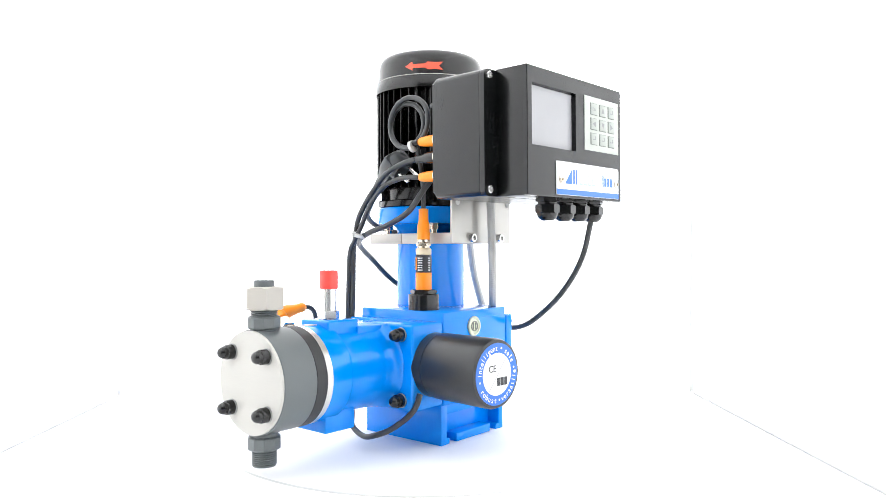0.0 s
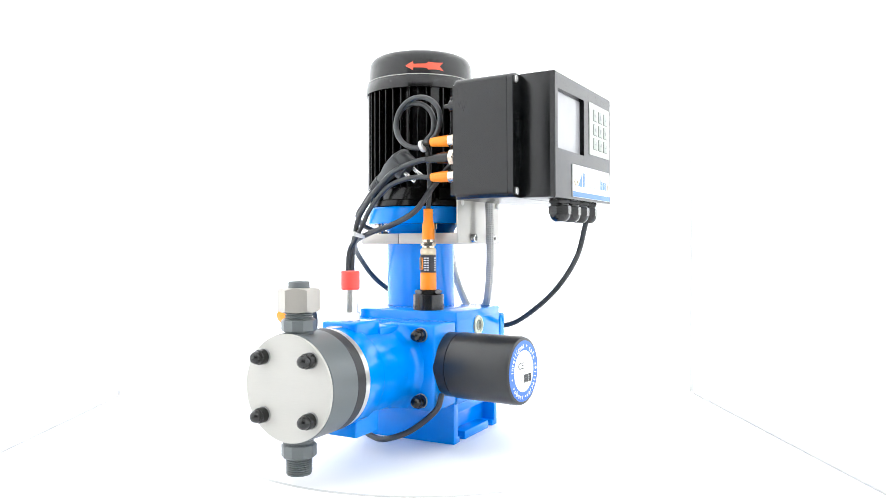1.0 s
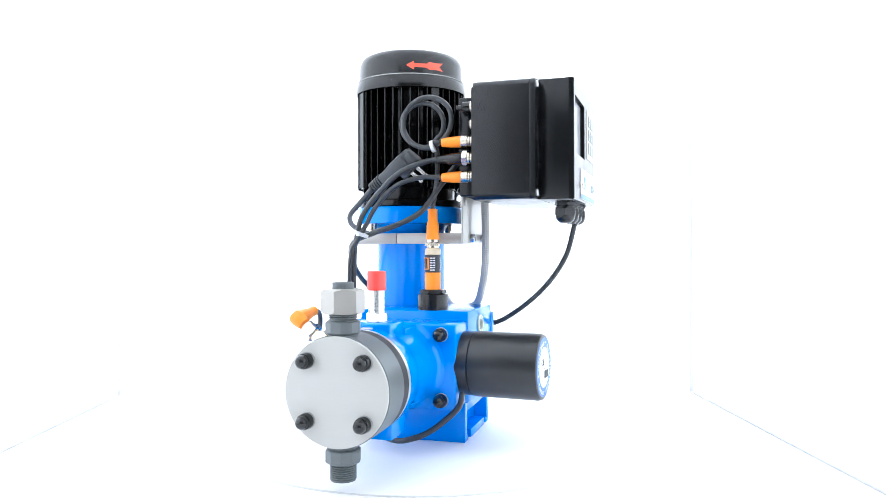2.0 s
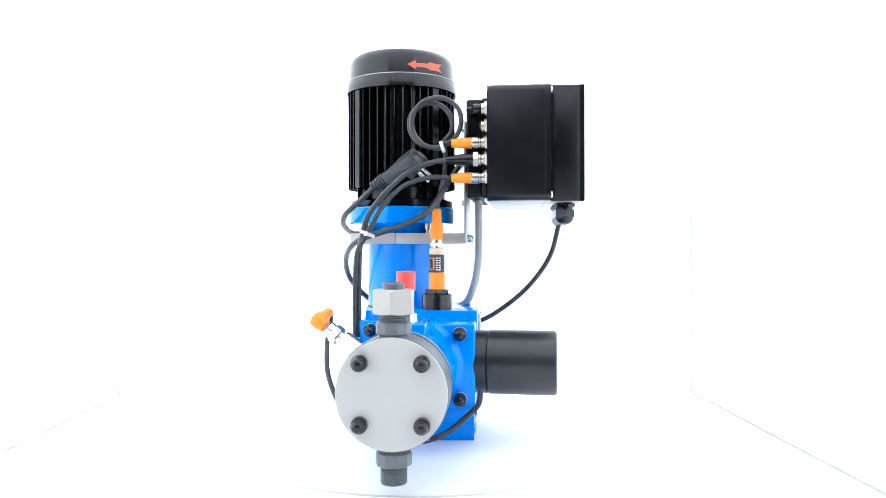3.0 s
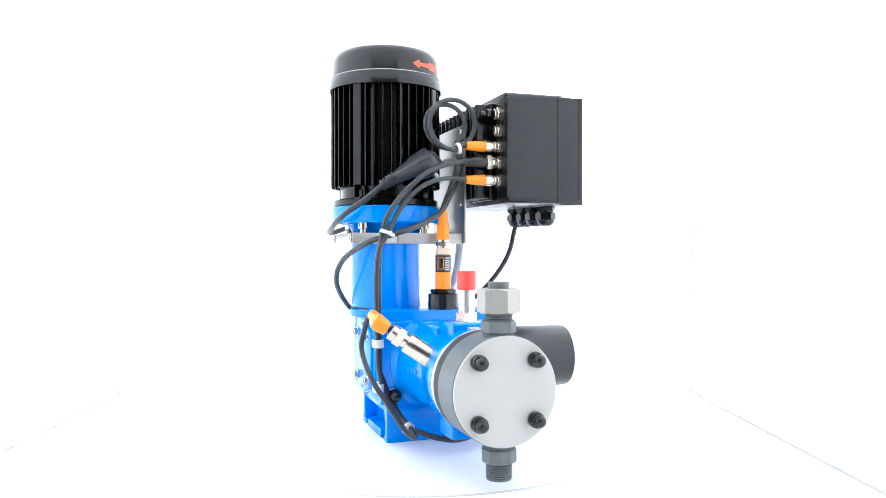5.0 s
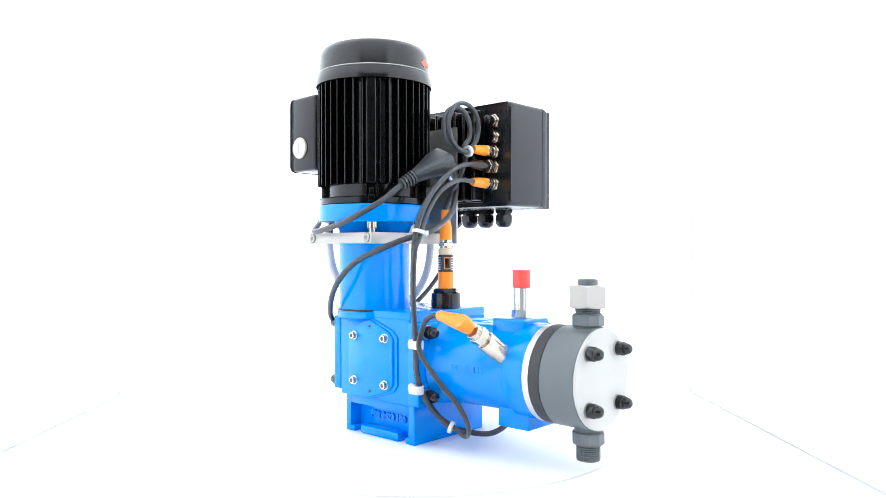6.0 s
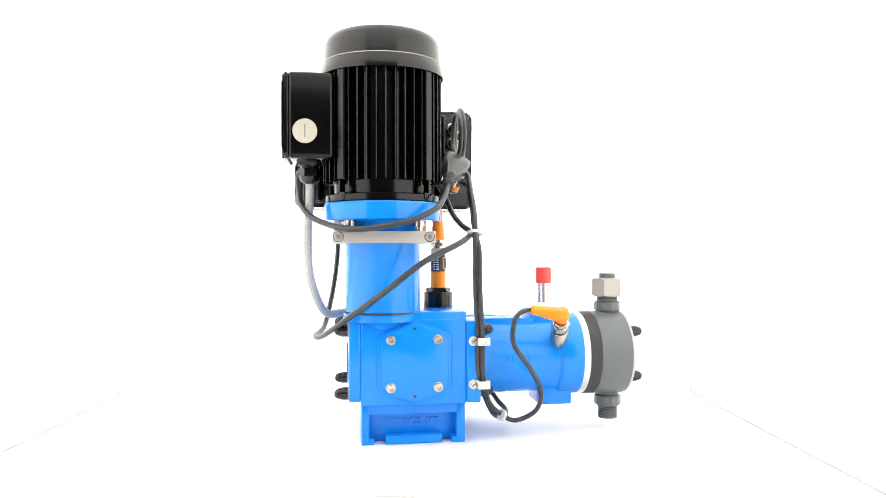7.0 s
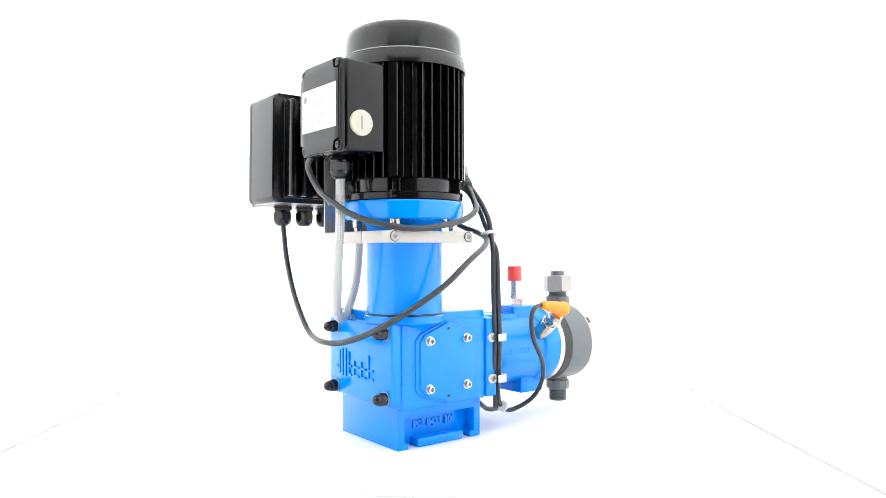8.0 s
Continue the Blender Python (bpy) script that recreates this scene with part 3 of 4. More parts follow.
    for sx, sy, first in ((1, 1, 0), (-1, 1, 1), (-1, -1, 0), (1, -1, 1)):
        w, h = 0.0443, 0.0500
        three = [(sx * w, sy * (h - cut)), (sx * (w - cut), sy * (h - cut)), (sx * (w - cut), sy * h)]
        plus += three[::-1] if first else three
    part("lid_panel", prism(plus, m, 0.0030, 0.0068, 0.0012), BLACK, lid)
    for sx in (-1, 1):
        for sy in (-1, 1):
            c = m @ Vector((sx * 0.0384, sy * 0.0441, 0.0036))
            bm = lathe([(0.0044, -0.001), (0.0044, 0.0012), (0.0036, 0.0022), (0, 0.0024)], c, (-1, 0, 0), 20)
            part("lid_screw", bm, BLACK_PLASTIC, lid)
            cm = facing(c, (-1, 0, 0)) @ Matrix.Rotation(radians(30), 4, "Z")
            # the cross recess is dark bars on the head, colour for its shade
            cross = prism([(-0.0028, -0.0005), (0.0028, -0.0005), (0.0028, 0.0005), (-0.0028, 0.0005)], cm, 0.0018, 0.0026)
            merge(cross, prism([(-0.0005, -0.0028), (0.0005, -0.0028), (0.0005, 0.0028), (-0.0005, 0.0028)], cm, 0.0018, 0.0027))
            part("screw_cross", cross, DARK_RUBBER, lid)
    part("blind_plug", cyl(0.0142, 0, 0.0032, (-0.1485, -0.0862, 0.3754), (0, -1, 0), 40), CREAM, tb, "cream plastic blind plug with a slot")
    # the slot is not cut: a grey bar gives its shade
    part("slot", box(-0.1492, -0.1478, -0.0897, -0.0890, 0.3680, 0.3828, 0.0001), GREY_PRINT, tb)
    m = facing((-0.1758, -0.0425, 0.3945), (-1, 0, 0))
    part("rating_plate", prism([(-0.0385, -0.024), (0.0385, -0.024), (0.0385, 0.024), (-0.0385, 0.024)], m, -0.0002, 0.0005), LABEL_WHITE, tb, "white printed rating plate")
    bm = bmesh.new()
    rng = random.Random(4)
    for row in range(10):
        y = 0.0192 - row * 0.0042
        x = -0.024 if row < 2 else -0.036
        while x < 0.034:
            wd = rng.uniform(0.0015, 0.0055)
            if row < 3 and x > 0.008:
                x += 0.006
                continue
            merge(bm, prism([(x, y - 0.0005), (min(x + wd, 0.036), y - 0.0005), (min(x + wd, 0.036), y + 0.0005), (x, y + 0.0005)], m, 0.0005, 0.0007))
            x += wd + (rng.uniform(0.0007, 0.0016) if rng.random() < 0.7 else 0.007)
    merge(bm, lettering("CE", 0.009, m @ Matrix.Translation((0.031, 0.0165, 0.0006)), 0.0001))
    merge(bm, cyl(0.0042, 0.0005, 0.0007, m @ Vector((-0.031, 0.014, 0)), (-1, 0, 0), 20, 0.00005))
    part("print", bm, GREY_PRINT, tb)
    g = (-0.1449, -0.0360, 0)
    part("gland", gland_mesh(g, 0.3445, 1.15), BLACK_PLASTIC, tb)


def gland_mesh(o, top, s):
    """A black cable gland hanging down from the height top."""
    bm = hexnut(0.0124 * s, top - 0.0050, top + 0.0005, o, phase=0.3)
    merge(bm, cyl(0.0098 * s, top - 0.0075, top - 0.0045, o))
    merge(bm, hexnut(0.0126 * s, top - 0.0180, top - 0.0070, o, phase=0.1))
    merge(bm, lathe([(0.0052 * s, top - 0.0262), (0.0062 * s, top - 0.0262), (0.0074 * s, top - 0.0250), (0.0096 * s, top - 0.0230), (0.0108 * s, top - 0.0198), (0.0110 * s, top - 0.0170)], o, seg=28))
    return bm


def build_clamp(pump):
    clamp = part("clamp", box(-0.117, 0.0040, -0.0955, -0.0364, 0.2450, 0.2588, 0.0008), ALU, pump, "milled aluminium clamp round the blue column")
    part("clamp_half", box(-0.117, 0.0040, -0.0356, 0.0532, 0.2450, 0.2588, 0.0008), ALU, clamp)
    for x in (-0.1100, -0.0037):
        # dark disc paints the shade of the bore round the screw
        part("counterbore_shade", cyl(0.0062, -0.001, 0.0003, (x, -0.0955, 0.2522), (0, -1, 0), 28, 0.0001), PRINT_DARK, clamp)
        bm = lathe([(0.0054, 0), (0.0054, 0.0010), (0.0046, 0.0016), (0.0030, 0.0016), (0.0027, 0.0006), (0, 0.0006)], (x, -0.0955, 0.2522), (0, -1, 0), 28)
        part("screw", bm, NUT_STEEL, clamp)
        # grey hexagon paints the shade inside the screw's socket
        part("socket", cyl(0.0026, 0.0004, 0.0008, (x, -0.0955, 0.2522), (0, -1, 0), 6, 0.00005), GREY_PRINT, clamp)
    plate = part("bracket", box(-0.1160, 0.0101, 0.0534, 0.0564, 0.2452, 0.4030, 0.0006), PLATE, pump, "upright aluminium bracket plate holding the control box")
    for x in (-0.0285, -0.0885):
        socket_screw((x, 0.0564, 0.2522), (0, 1, 0), plate, 0.0055, 0.006)
    for x in (-0.0005, -0.1094):
        for z in (0.2975, 0.3935):
            socket_screw((x, 0.0534, z), (0, -1, 0), plate, 0.004, 0.003)
        part("rivet", cyl(0.0042, 0.0, 0.0012, (x, 0.0564, 0.2975), (0, 1, 0), 20, 0.0004), WHITE_NYLON, plate)


def build_control_box(pump):
    def slab(x0, x1, z0, z1, y0, y1, r, bevel):
        """A slab with rounded corners in x and z, from y0 (bevelled edge) to y1."""
        out = []
        for cx, cz, a0 in ((x1 - r, z1 - r, 0), (x0 + r, z1 - r, 90), (x0 + r, z0 + r, 180), (x1 - r, z0 + r, 270)):
            for k in range(6):
                a = radians(a0 + 18 * k)
                out.append((cx + r * math.cos(a), cz + r * math.sin(a)))
        m = Matrix(((1, 0, 0, 0), (0, 0, -1, 0), (0, 1, 0, 0), (0, 0, 0, 1)))
        return prism(out, m, -y1, -y0, bevel)
    rear = part("control_box", slab(-0.1675, 0.0820, 0.2955, 0.4345, 0.0850, 0.1535, 0.0075, 0.005), BOX_PAINT, pump, "black painted metal control box with display and keypad")
    part("rim", slab(-0.1677, 0.0822, 0.2953, 0.4347, 0.1541, 0.1608, 0.0075, 0.0006), BOX_PAINT, rear)
    part("seam", slab(-0.1665, 0.0810, 0.2965, 0.4335, 0.1530, 0.1545, 0.0075, 0.0), DARK_RUBBER, rear)
    part("front_cover", box(-0.147, 0.0600, 0.1600, 0.1962, 0.2955, 0.4362, 0.0008, 2), BOX_PAINT, rear)
    bm = bmesh.new()
    X0, X1, Z0, Z1 = -0.147, 0.0600, 0.2955, 0.4362
    x0, x1, z0, z1 = -0.0385, 0.0515, 0.3505, 0.4178
    loops = []
    for y, (a, b, c, d) in ((0.1960, (X0, X1, Z0, Z1)), (0.2012, (X0, X1, Z0, Z1)), (0.2020, (X0 + 0.0008, X1 - 0.0008, Z0 + 0.0008, Z1 - 0.0008)), (0.2020, (x0, x1, z0, z1)), (0.1965, (x0 + 0.001, x1 - 0.001, z0 + 0.001, z1 - 0.001))):
        loops.append([bm.verts.new(v) for v in ((a, y, c), (b, y, c), (b, y, d), (a, y, d))])
    for p, q in zip(loops, loops[1:]):
        for k in range(4):
            bm.faces.new((p[k], p[(k + 1) % 4], q[(k + 1) % 4], q[k]))
    part("front_panel", bm, BOX_PAINT, rear)
    for x in (0.0730, -0.1580):
        for z in (0.3030, 0.4280):
            part("screw", lathe([(0.0042, 0), (0.0042, 0.0015), (0.0036, 0.002), (0.002, 0.002), (0.0018, 0.0008), (0, 0.0008)], (x, 0.1608, z), (0, 1, 0), 20), CHROME, rear)
    # heat sink
    sink = part("heat_sink", box(-0.155, 0.041, 0.0770, 0.0852, 0.3010, 0.4260, 0.001), BLACK, pump, "black finned heat sink behind the control box")
    me = None
    for k in range(12):
        x = 0.0380 - k * 0.0172
        if me is None:
            ob = part("fin", box(-0.0027, 0.0027, 0.0575, 0.0775, 0.3025, 0.4245, 0.0022, 3), BLACK, sink)
            me = ob.data
        else:
            ob = new("fin", me)
            ob.parent = sink
        ob.matrix_local = Matrix.Translation((x, 0, 0))
    # display, keypad, name plate on the front
    Y = 0.2020
    def plate_on(x0, x1, z0, z1, h0, h1, bevel=0.0):
        m = facing((0, Y, 0), (0, 1, 0))
        return prism([(-x0, z0), (-x1, z0), (-x1, z1), (-x0, z1)], m, h0, h1, bevel)
    part("display", plate_on(0.0503, -0.0373, 0.3517, 0.4166, -0.0060, -0.0052), SCREEN, rear, "grey blank display set back in the panel")
    part("keypad", plate_on(-0.0575, -0.1390, 0.3545, 0.4195, 0.0001, 0.0007), KEYPAD, rear, "pale green membrane keypad")
    m = facing((0, Y, 0), (0, 1, 0))
    for i in range(3):
        for j in range(3):
            x, z = -0.0785 - i * 0.0210, 0.4050 - j * 0.0180
            key = part("key", plate_on(x + 0.0078, x - 0.0078, z - 0.0072, z + 0.0072, 0.0006, 0.0013, 0.0004), KEY_EDGE, rear)
            part("key_cap", plate_on(x + 0.0072, x - 0.0072, z - 0.0066, z + 0.0066, 0.0010, 0.0017, 0.0003), KEY, key)
            c = m @ Matrix.Translation((-x, z, 0.0017))
            if (i, j) == (0, 0):
                bm = lettering("Esc", 0.0060, c, 0.0001)
            elif (i, j) in ((1, 0), (0, 1), (1, 1), (2, 1)):
                turn = {(1, 0): 0, (0, 1): 90, (1, 1): 180, (2, 1): 270}[(i, j)]
                bm = prism([(-0.0035, -0.003), (0.0035, -0.003), (0.0, 0.0038)], c @ Matrix.Rotation(radians(turn), 4, "Z"), -0.0001, 0.0001)
            else:
                bm = prism([(-0.0032, -0.0012), (0.0032, -0.0012), (0.0032, -0.0002), (-0.0032, -0.0002)], c, -0.0001, 0.0001)
                merge(bm, prism([(0.0018, -0.0002), (0.0032, -0.0002), (0.0032, 0.0034), (0.0018, 0.0034)], c, -0.0001, 0.0001))
            part("key_print", bm, GREY_PRINT, key)
    part("name_plate", prism([(-0.0050, 0.2985), (0.1385, 0.2985), (0.1385, 0.3330), (0.1355, 0.3365), (-0.0050, 0.3365)], m, 0.0001, 0.0010), LABEL_WHITE, rear, "white name plate with a blue stripe")
    part("stripe", plate_on(0.0048, -0.1383, 0.2988, 0.3050, 0.0010, 0.0012), LABEL_BLUE, rear)
    bm = bmesh.new()
    merge(bm, prism([(0.0125, 0.3115), (0.0275, 0.3115), (0.0275, 0.3285)], m, 0.0009, 0.0012))
    for x in (0.0300, 0.0355):
        merge(bm, prism([(x, 0.3115), (x + 0.0036, 0.3115), (x + 0.0036, 0.3285), (x, 0.3285)], m, 0.0009, 0.0012))
    part("badge", bm, LABEL_BLUE, rear)
    bm = bmesh.new()
    for k in range(4):
        x = 0.044 + k * 0.0095
        merge(bm, prism([(x, 0.3115), (x + 0.0075, 0.3115), (x + 0.0075, 0.3135), (x, 0.3135)], m, 0.0009, 0.0012))
        merge(bm, prism([(x, 0.3115), (x + 0.002, 0.3115), (x + 0.002, 0.3260 - 0.003 * (k % 2)), (x, 0.3260 - 0.003 * (k % 2))], m, 0.0009, 0.0012))
    part("badge_bars", bm, LABEL_PALE_BLUE, rear)
    bm = prism([(0.098, 0.3125), (0.1005, 0.3125), (0.1005, 0.3265), (0.098, 0.3265)], m, 0.0009, 0.0012)
    for k in range(3):
        x = 0.1025 + k * 0.0070
        merge(bm, prism([(x, 0.3125), (x + 0.0052, 0.3125), (x + 0.0052, 0.3230), (x, 0.3230)], m, 0.0009, 0.0012))
    part("badge_mark", bm, LABEL_BLUE, rear)
    for x, z in ((-0.0035, 0.3158), (-0.1312, 0.3168)):
        part("plate_screw", lathe([(0.0046, 0.0008), (0.0044, 0.0022), (0.0030, 0.0036), (0.0016, 0.0038), (0.0014, 0.0024), (0, 0.0024)], (x, Y, z), (0, 1, 0), 24), NICKEL, rear)
    for x in (-0.0083, -0.0440, -0.0765, -0.1100):
        part("gland", gland_mesh((x, 0.1815, 0), 0.2958, 1.12), BLACK_PLASTIC, rear)
    # sockets in the back, beside the heat sink
    for k, z in enumerate((0.4095, 0.3885, 0.3682, 0.3478, 0.3254)):
        o = (0.0545, 0.0852, z)
        sock = part("socket", merge(hexnut(0.0098, 0.0, 0.0045, o, (0, -1, 0), 0.2), cyl(0.0072, 0.004, 0.0085, o, (0, -1, 0))), NICKEL, rear)
        if k == 0:
            part("dust_cap", lathe([(0.0065, 0.008), (0.0068, 0.0085), (0.0068, 0.018), (0.0050, 0.019), (0.0032, 0.0195), (0.003, 0.026), (0, 0.026)], o, (0, -1, 0), 20), BLACK_PLASTIC, rear)
        if k == 1:
            part("dust_cap", cyl(0.0062, 0.008, 0.0105, o, (0, -1, 0)), BLACK_PLASTIC, rear)
        if k in (2, 4):
            bm = cyl(0.0066, 0.0085, 0.0115, o, (0, -1, 0))
            merge(bm, cyl(0.0078, 0.011, 0.0200, o, (0, -1, 0), 16))
            part("coupling_nut", bm, NICKEL, rear)
            part("cable_plug", lathe([(0.0066, 0.0198), (0.0070, 0.0208), (0.0064, 0.034), (0.0056, 0.0415), (0.0050, 0.0450), (0, 0.0450)], o, (0, -1, 0), 24), ORANGE, rear, "orange straight cable plug")
        if k == 3:
            bm = cyl(0.0080, 0.0085, 0.0120, o, (0, -1, 0))
            merge(bm, hexnut(0.0100, 0.0115, 0.0185, o, (0, -1, 0)))
            part("coupling_nut", bm, NICKEL, rear)
            part("cable_plug", lathe([(0.0078, 0.018), (0.0080, 0.019), (0.0074, 0.032), (0.0056, 0.042), (0.0050, 0.052), (0, 0.052)], o, (0, -1, 0), 24), BLACK_PLASTIC, rear, "black straight cable plug")

    # the box hangs a little askew on its bracket
    p = Matrix.Translation((0.0600, 0.2010, 0.365))
    m = p @ Matrix.Rotation(radians(-1.4), 4, "Z") @ Matrix.Rotation(radians(0.6), 4, "Y") @ p.inverted()
    rear.matrix_local = m
    sink.matrix_local = m


def build_cables(pump):
    # coiled cable from the upper plug down to the upright sensor
    pts = [(0.0525, 0.0375, 0.3682), (0.0525, 0.030, 0.3680)]
    c, turns = Vector((0.050, 0.0225, 0.3935)), 1.92
    for k in range(int(turns * 12) + 1):
        a = radians(-85 - k * 30)
        r = 0.0315 - 0.0045 * min(max(k - 8, 0), 8) / 8
        off = min(max(k - 8, 0), 8) / 8 * 0.0085
        pts.append((c.x + 0.004 - 0.0004 * k, c.y - off + r * math.cos(a), c.z - off * 0.15 + r * math.sin(a)))
    pts += [(0.0455, 0.0325, 0.356), (0.037, 0.0300, 0.332), (0.0265, 0.0240, 0.308), (0.0217, 0.0193, 0.291), (0.0217, 0.0193, 0.285)]
    part("coiled_cable", hose(pts, 0.0031, n=6), CABLE, pump, "dark grey sensor cable coiled into a loop")
    # the two cables that run down the side
    run = [(0.0525, 0.0345, 0.3478), (0.0535, 0.0156, 0.3444), (0.0570, -0.0116, 0.3333), (0.0560, -0.0345, 0.3145), (0.0560, -0.0512, 0.2964), (0.0560, -0.0645, 0.2762), (0.0555, -0.0708, 0.2532), (0.0555, -0.0740, 0.2330), (0.0555, -0.0750, 0.1832), (0.0585, -0.0740, 0.1277), (0.0590, -0.0720, 0.0860), (0.0695, -0.0617, 0.0544), (0.0836, -0.0466, 0.0302), (0.1000, -0.0282, 0.0209), (0.1094, 0.0010, 0.0150), (0.1140, 0.0250, 0.0205), (0.1076, 0.0434, 0.0286), (0.1000, 0.0625, 0.0436), (0.0980, 0.0745, 0.0570), (0.0930, 0.0770, 0.0720)]
    part("motor_cable", hose(run, 0.0034), CABLE, pump, "dark grey control cable")
    run = [(0.0525, 0.0385, 0.3254), (0.0535, 0.0156, 0.3263), (0.0570, -0.0116, 0.3193), (0.0560, -0.0311, 0.3061), (0.0560, -0.0478, 0.2866), (0.0560, -0.0570, 0.2699), (0.0585, -0.0680, 0.2497), (0.0598, -0.0765, 0.2318), (0.0600, -0.0790, 0.1832), (0.0630, -0.0780, 0.1277), (0.0640, -0.0755, 0.0860), (0.0740, -0.0630, 0.0490), (0.0937, -0.0470, 0.0290), (0.1120, -0.0470, 0.0211), (0.1330, -0.0650, 0.0370), (0.1345, -0.0830, 0.0640), (0.1180, -0.0990, 0.0930), (0.0960, -0.1054, 0.1237), (0.0965, -0.1015, 0.1480), (0.1040, -0.0995, 0.1610), (0.1180, -0.0976, 0.1648), (0.1260, -0.0978, 0.1635)]
    part("sensor_cable", hose(run, 0.0030), CABLE, pump, "dark grey pressure sensor cable")
    # mains cable: from the gland round the back, up the side, once round the motor, to the mains plug
    run = [(-0.1110, 0.1845, 0.2750), (-0.1122, 0.1708, 0.2268), (-0.1177, 0.1398, 0.1831), (-0.1250, 0.0980, 0.1481), (-0.1310, 0.0620, 0.1300), (-0.1400, 0.0125, 0.1260), (-0.1311, -0.0230, 0.1290), (-0.1072, -0.0677, 0.1488), (-0.0550, -0.1033, 0.1896), (-0.0114, -0.1054, 0.2227), (0.0358, -0.0840, 0.2457), (0.0540, -0.0480, 0.2584), (0.0480, -0.0200, 0.2680), (0.0400, 0.0100, 0.2850), (0.0300, 0.0300, 0.3150), (0.0100, 0.0470, 0.3450), (-0.0300, 0.0500, 0.3600), (-0.0900, 0.0490, 0.3600), (-0.1350, 0.0350, 0.3550), (-0.1600, 0.0140, 0.3380), (-0.1600, -0.0089, 0.3100), (-0.1575, -0.0324, 0.2950), (-0.1375, -0.0634, 0.2735), (-0.0934, -0.1044, 0.2608), (-0.0340, -0.1120, 0.2690), (0.0000, -0.1040, 0.2830), (0.0150, -0.0830, 0.2990), (0.0248, -0.0572, 0.3212)]
    part("mains_cable", hose(run, 0.0036), CABLE, pump, "dark grey mains cable looped round the motor")
    # mains plug
    h = Vector((0.0410, -0.0120, 0.3480))
    a = Vector((0.0225, -0.0630, 0.3170))
    d = (h - a).normalized()
    prof = [(0.0045, 0)]
    for k in range(5):
        prof += [(0.0072 + k * 0.0004, 0.001 + k * 0.0042), (0.0072 + k * 0.0004, 0.0032 + k * 0.0042), (0.0052 + k * 0.0004, 0.0034 + k * 0.0042), (0.0052 + k * 0.0004, 0.0050 + k * 0.0042)]
    prof += [(0.0078, 0.0225), (0.0080, 0.026), (0, 0.026)]
    plug = part("mains_plug", lathe(prof, a, d, 28), CABLE, pump, "dark grey rubber mains plug with two metal pins")
    e = Vector((-0.25, 0.72, -0.65)).normalized()
    wide = d.cross(e).normalized()
    thin = wide.cross(d).normalized()
    length = (h - a).length - 0.021
    bm = bmesh.new()
    rings = []
    for f, w, t in ((0.0, 0.0072, 0.0065), (0.1, 0.0086, 0.0072), (0.42, 0.0112, 0.0086), (0.74, 0.0165, 0.0105), (1.18, 0.0174, 0.0112), (1.24, 0.0164, 0.0100)):
        c = a + d * (0.021 + f * length)
        ring = []
        for k in range(24):
            g = 2 * math.pi * k / 24
            cx, cy = math.cos(g), math.sin(g)
            q = 1.0 / (abs(cx) ** 5 + abs(cy) ** 5) ** (1 / 5)
            ring.append(bm.verts.new(c + wide * w * cx * q + thin * t * cy * q))
        rings.append(ring)
    for p, q in zip(rings, rings[1:]):
        for k in range(24):
            bm.faces.new((p[k], p[(k + 1) % 24], q[(k + 1) % 24], q[k]))
    bm.faces.new(rings[0])
    bm.faces.new(rings[-1])
    part("plug_grip", bm, CABLE, plug)
    part("plug_face", lathe([(0.0150, -0.004), (0.0172, 0.002), (0.0172, 0.012), (0.0160, 0.0155), (0, 0.0155)], h, e, 32), CABLE, plug)
    side = d.cross(e).normalized()
    for s in (-1, 1):
        part("pin", cyl(0.0024, 0.015, 0.034, h + side * 0.0095 * s, e, 16, 0.001), CHROME, plug)
    # braided cable from the terminal box under the control box
    run = [(-0.1449, -0.0360, 0.3180), (-0.1452, -0.0359, 0.2940), (-0.1475, -0.0394, 0.2595), (-0.1452, -0.0296, 0.2043), (-0.1285, -0.0015, 0.1590), (-0.1068, 0.0198, 0.1548), (-0.0850, 0.0487, 0.1605), (-0.0666, 0.0628, 0.1863), (-0.0572, 0.0694, 0.2187), (-0.0538, 0.0709, 0.2614), (-0.0513, 0.0704, 0.3052)]
    part("braided_cable", hose(run, 0.0050, seg=24, n=40, weave=0.10), BRAID, pump, "pale braided screened cable")
    # cable ties and clips
    def tie(p, axis, r, name="cable_tie"):
        bm = lathe([(r, -0.002), (r + 0.0011, -0.002), (r + 0.0011, 0.002), (r, 0.002)], p, axis, 24)
        q = Vector(p) + frame_of(axis).to_3x3() @ Vector((r + 0.0018, 0, 0))
        merge(bm, box(q.x - 0.0023, q.x + 0.0023, q.y - 0.0023, q.y + 0.0023, q.z - 0.0026, q.z + 0.0026, 0.0006))
        part(name, bm, WHITE_NYLON, pump)
    tie((0.0560, -0.0640, 0.2570), (0, -0.4, -1), 0.0085)
    tie((0.0930, -0.0500, 0.0290), (0.7, 0.35, -0.3), 0.0062)
    tie((0.0525, 0.0290, 0.3640), (0, 1, 0.3), 0.0062)
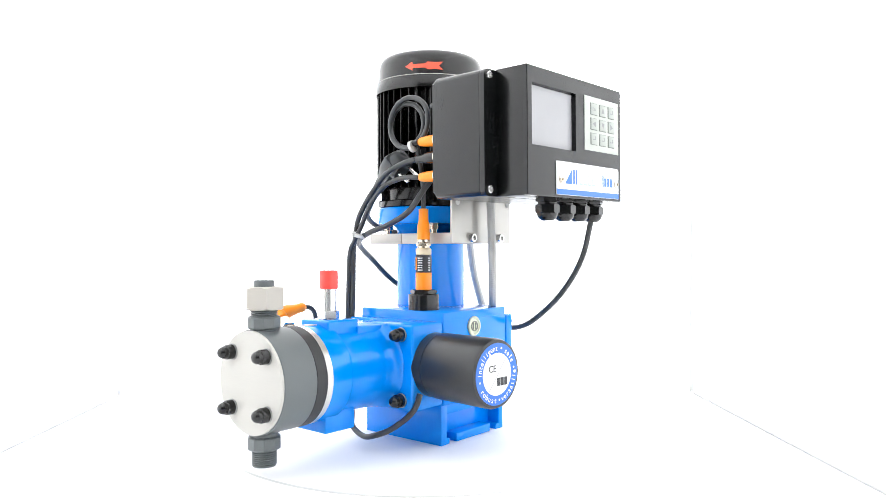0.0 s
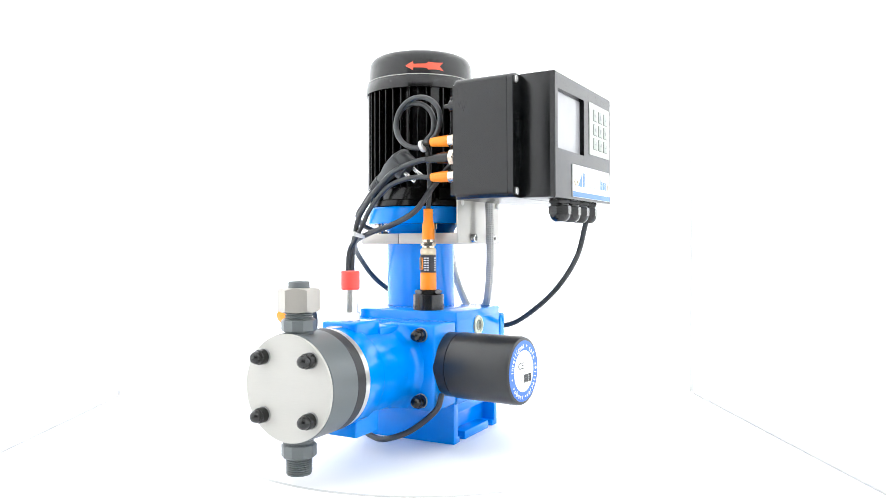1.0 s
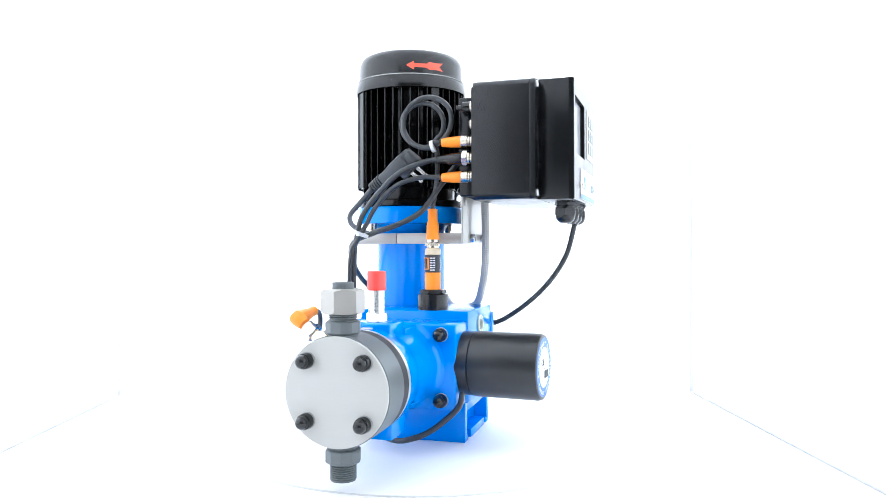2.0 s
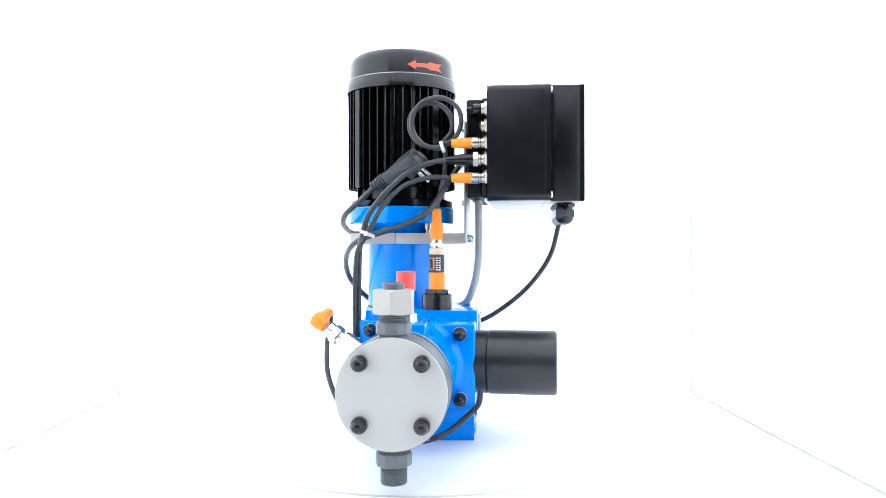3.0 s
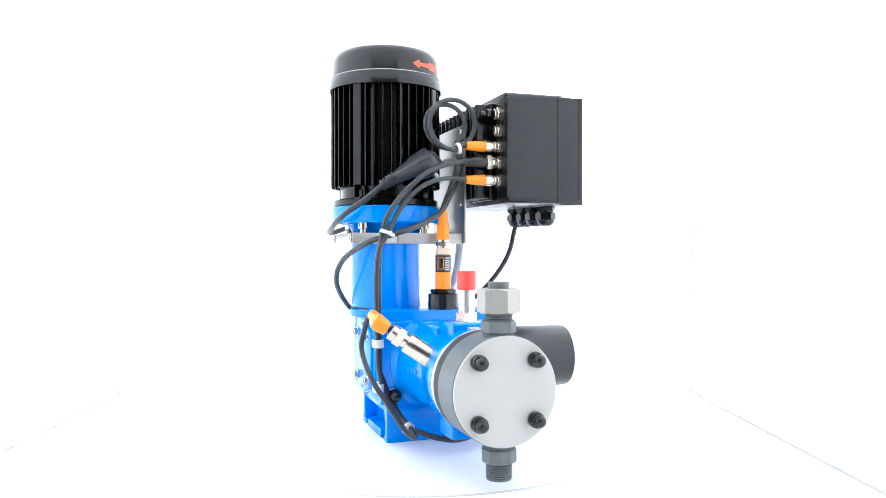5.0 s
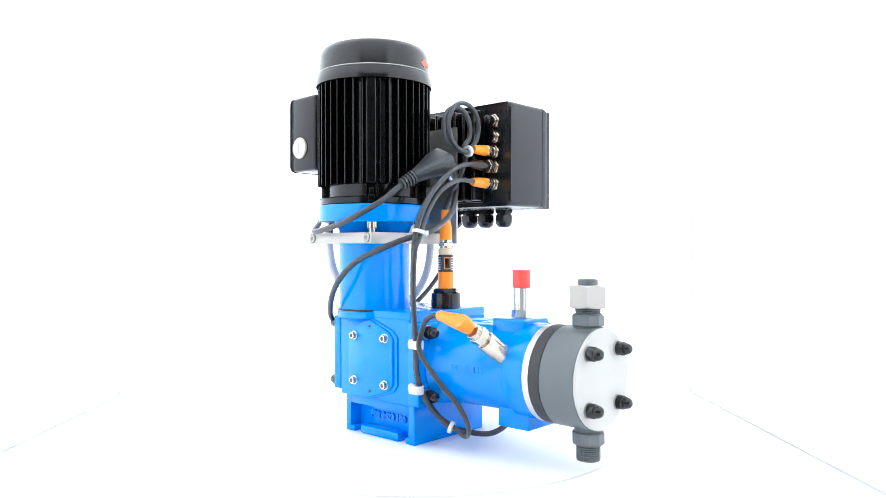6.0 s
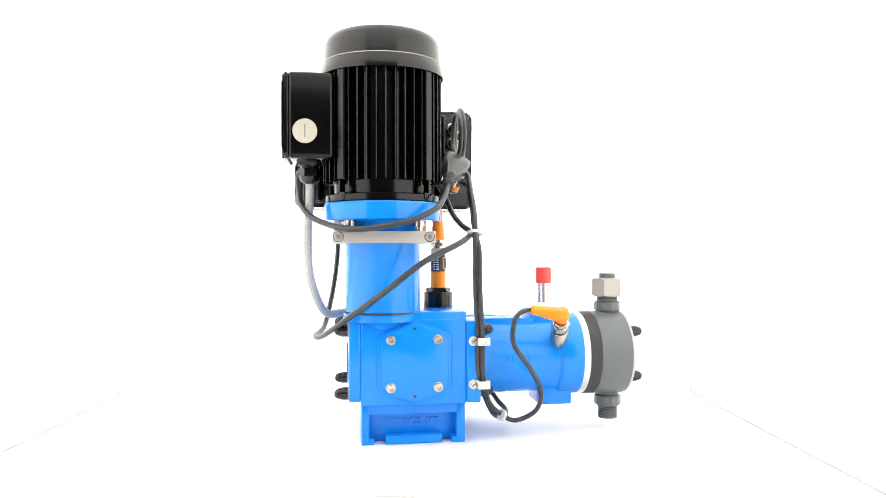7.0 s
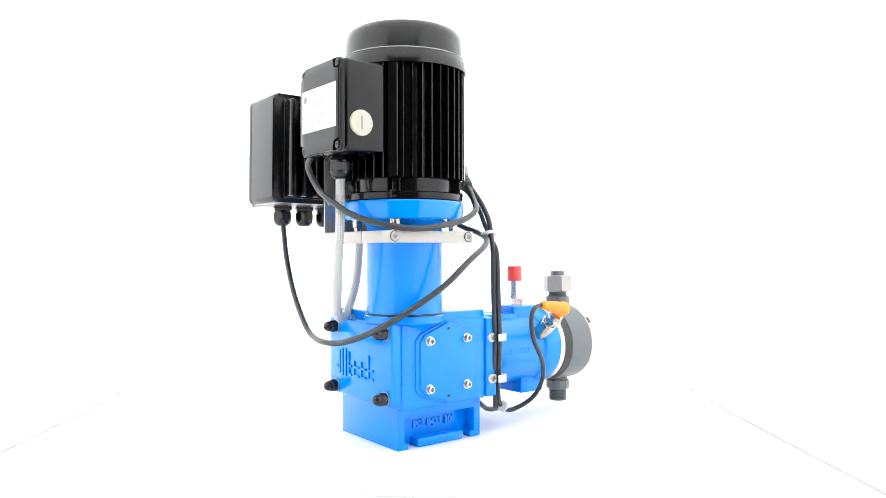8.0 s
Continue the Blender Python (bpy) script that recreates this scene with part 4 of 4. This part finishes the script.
    for z in (0.1255, 0.0730):
        bm = box(0.0520, 0.0595, -0.0760, -0.0728, z - 0.0050, z + 0.0050, 0.001)
        merge(bm, cyl(0.0058, 0.0, 0.0030, (0.0525, -0.0729, z), (0, -1, 0), 28, 0.0005))
        merge(bm, box(0.0560, 0.0668, -0.0838, -0.0822, z - 0.0048, z + 0.0048, 0.001))
        bend = []
        for k in range(9):
            a = radians(-90 + 22.5 * k)
            bend.append((0.0665 + 0.0062 * math.cos(a), -0.0776 + 0.0062 * math.sin(a)))
        for k in range(8, -1, -1):
            a = radians(-90 + 22.5 * k)
            bend.append((0.0665 + 0.0046 * math.cos(a), -0.0776 + 0.0046 * math.sin(a)))
        merge(bm, prism(bend, Matrix.Identity(4), z - 0.0048, z + 0.0048))
        clip = part("cable_clip", bm, WHITE_NYLON, pump, "white plastic cable clip")
        bm = cyl(0.0038, 0.0, 0.0016, (0.0530, -0.0758, z), (0, -1, 0), 24, 0.0004)
        part("clip_screw", bm, NICKEL, clip)
        m = facing((0.0530, -0.0774, z), (0, -1, 0)) @ Matrix.Rotation(radians(40), 4, "Z")
        # dark bar laid on the head for the shade in its slot
        part("screw_slot", prism([(-0.0033, -0.0005), (0.0033, -0.0005), (0.0033, 0.0005), (-0.0033, 0.0005)], m, -0.0003, 0.0001), PRINT_DARK, clip)


def build_pump():
    pump = new("dosing_pump")
    tagged(pump, "blue dosing pump with black motor, control box and cables", "pump")
    for build in (build_gearbox, build_lantern, build_head, build_knob, build_level_sensor, build_motor, build_clamp, build_control_box, build_cables):
        build(pump)
    return pump


turntable = build_studio()
pump = build_pump()


# ---------------------------------------------------------------- the turn of the table
def motions():
    turns = [(0.0, -41.61), (0.5, -35.65), (1.0, -29.72), (1.5, -23.80), (2.0, -17.87), (2.5, -11.95), (3.0, -6.03), (3.5, -0.03), (4.0, 5.90), (4.5, 11.85),
             (4.7, 14.30), (5.0, 17.95), (5.3, 21.90), (5.5, 25.70), (5.65, 30.60), (5.8, 37.00), (6.0, 45.84), (6.2, 55.60), (6.5, 70.83), (6.7, 80.95), (7.0, 96.50), (7.2, 106.00), (7.4, 115.30), (7.5, 119.40), (7.6, 121.20),
             (7.7, 122.50), (7.8, 123.70), (7.9, 125.00), (8.0, 126.31)]
    for thing in (pump, turntable):
        walk(thing, [(t, pose(0, 0, 0, 0, 0, a)) for t, a in turns])


motions()
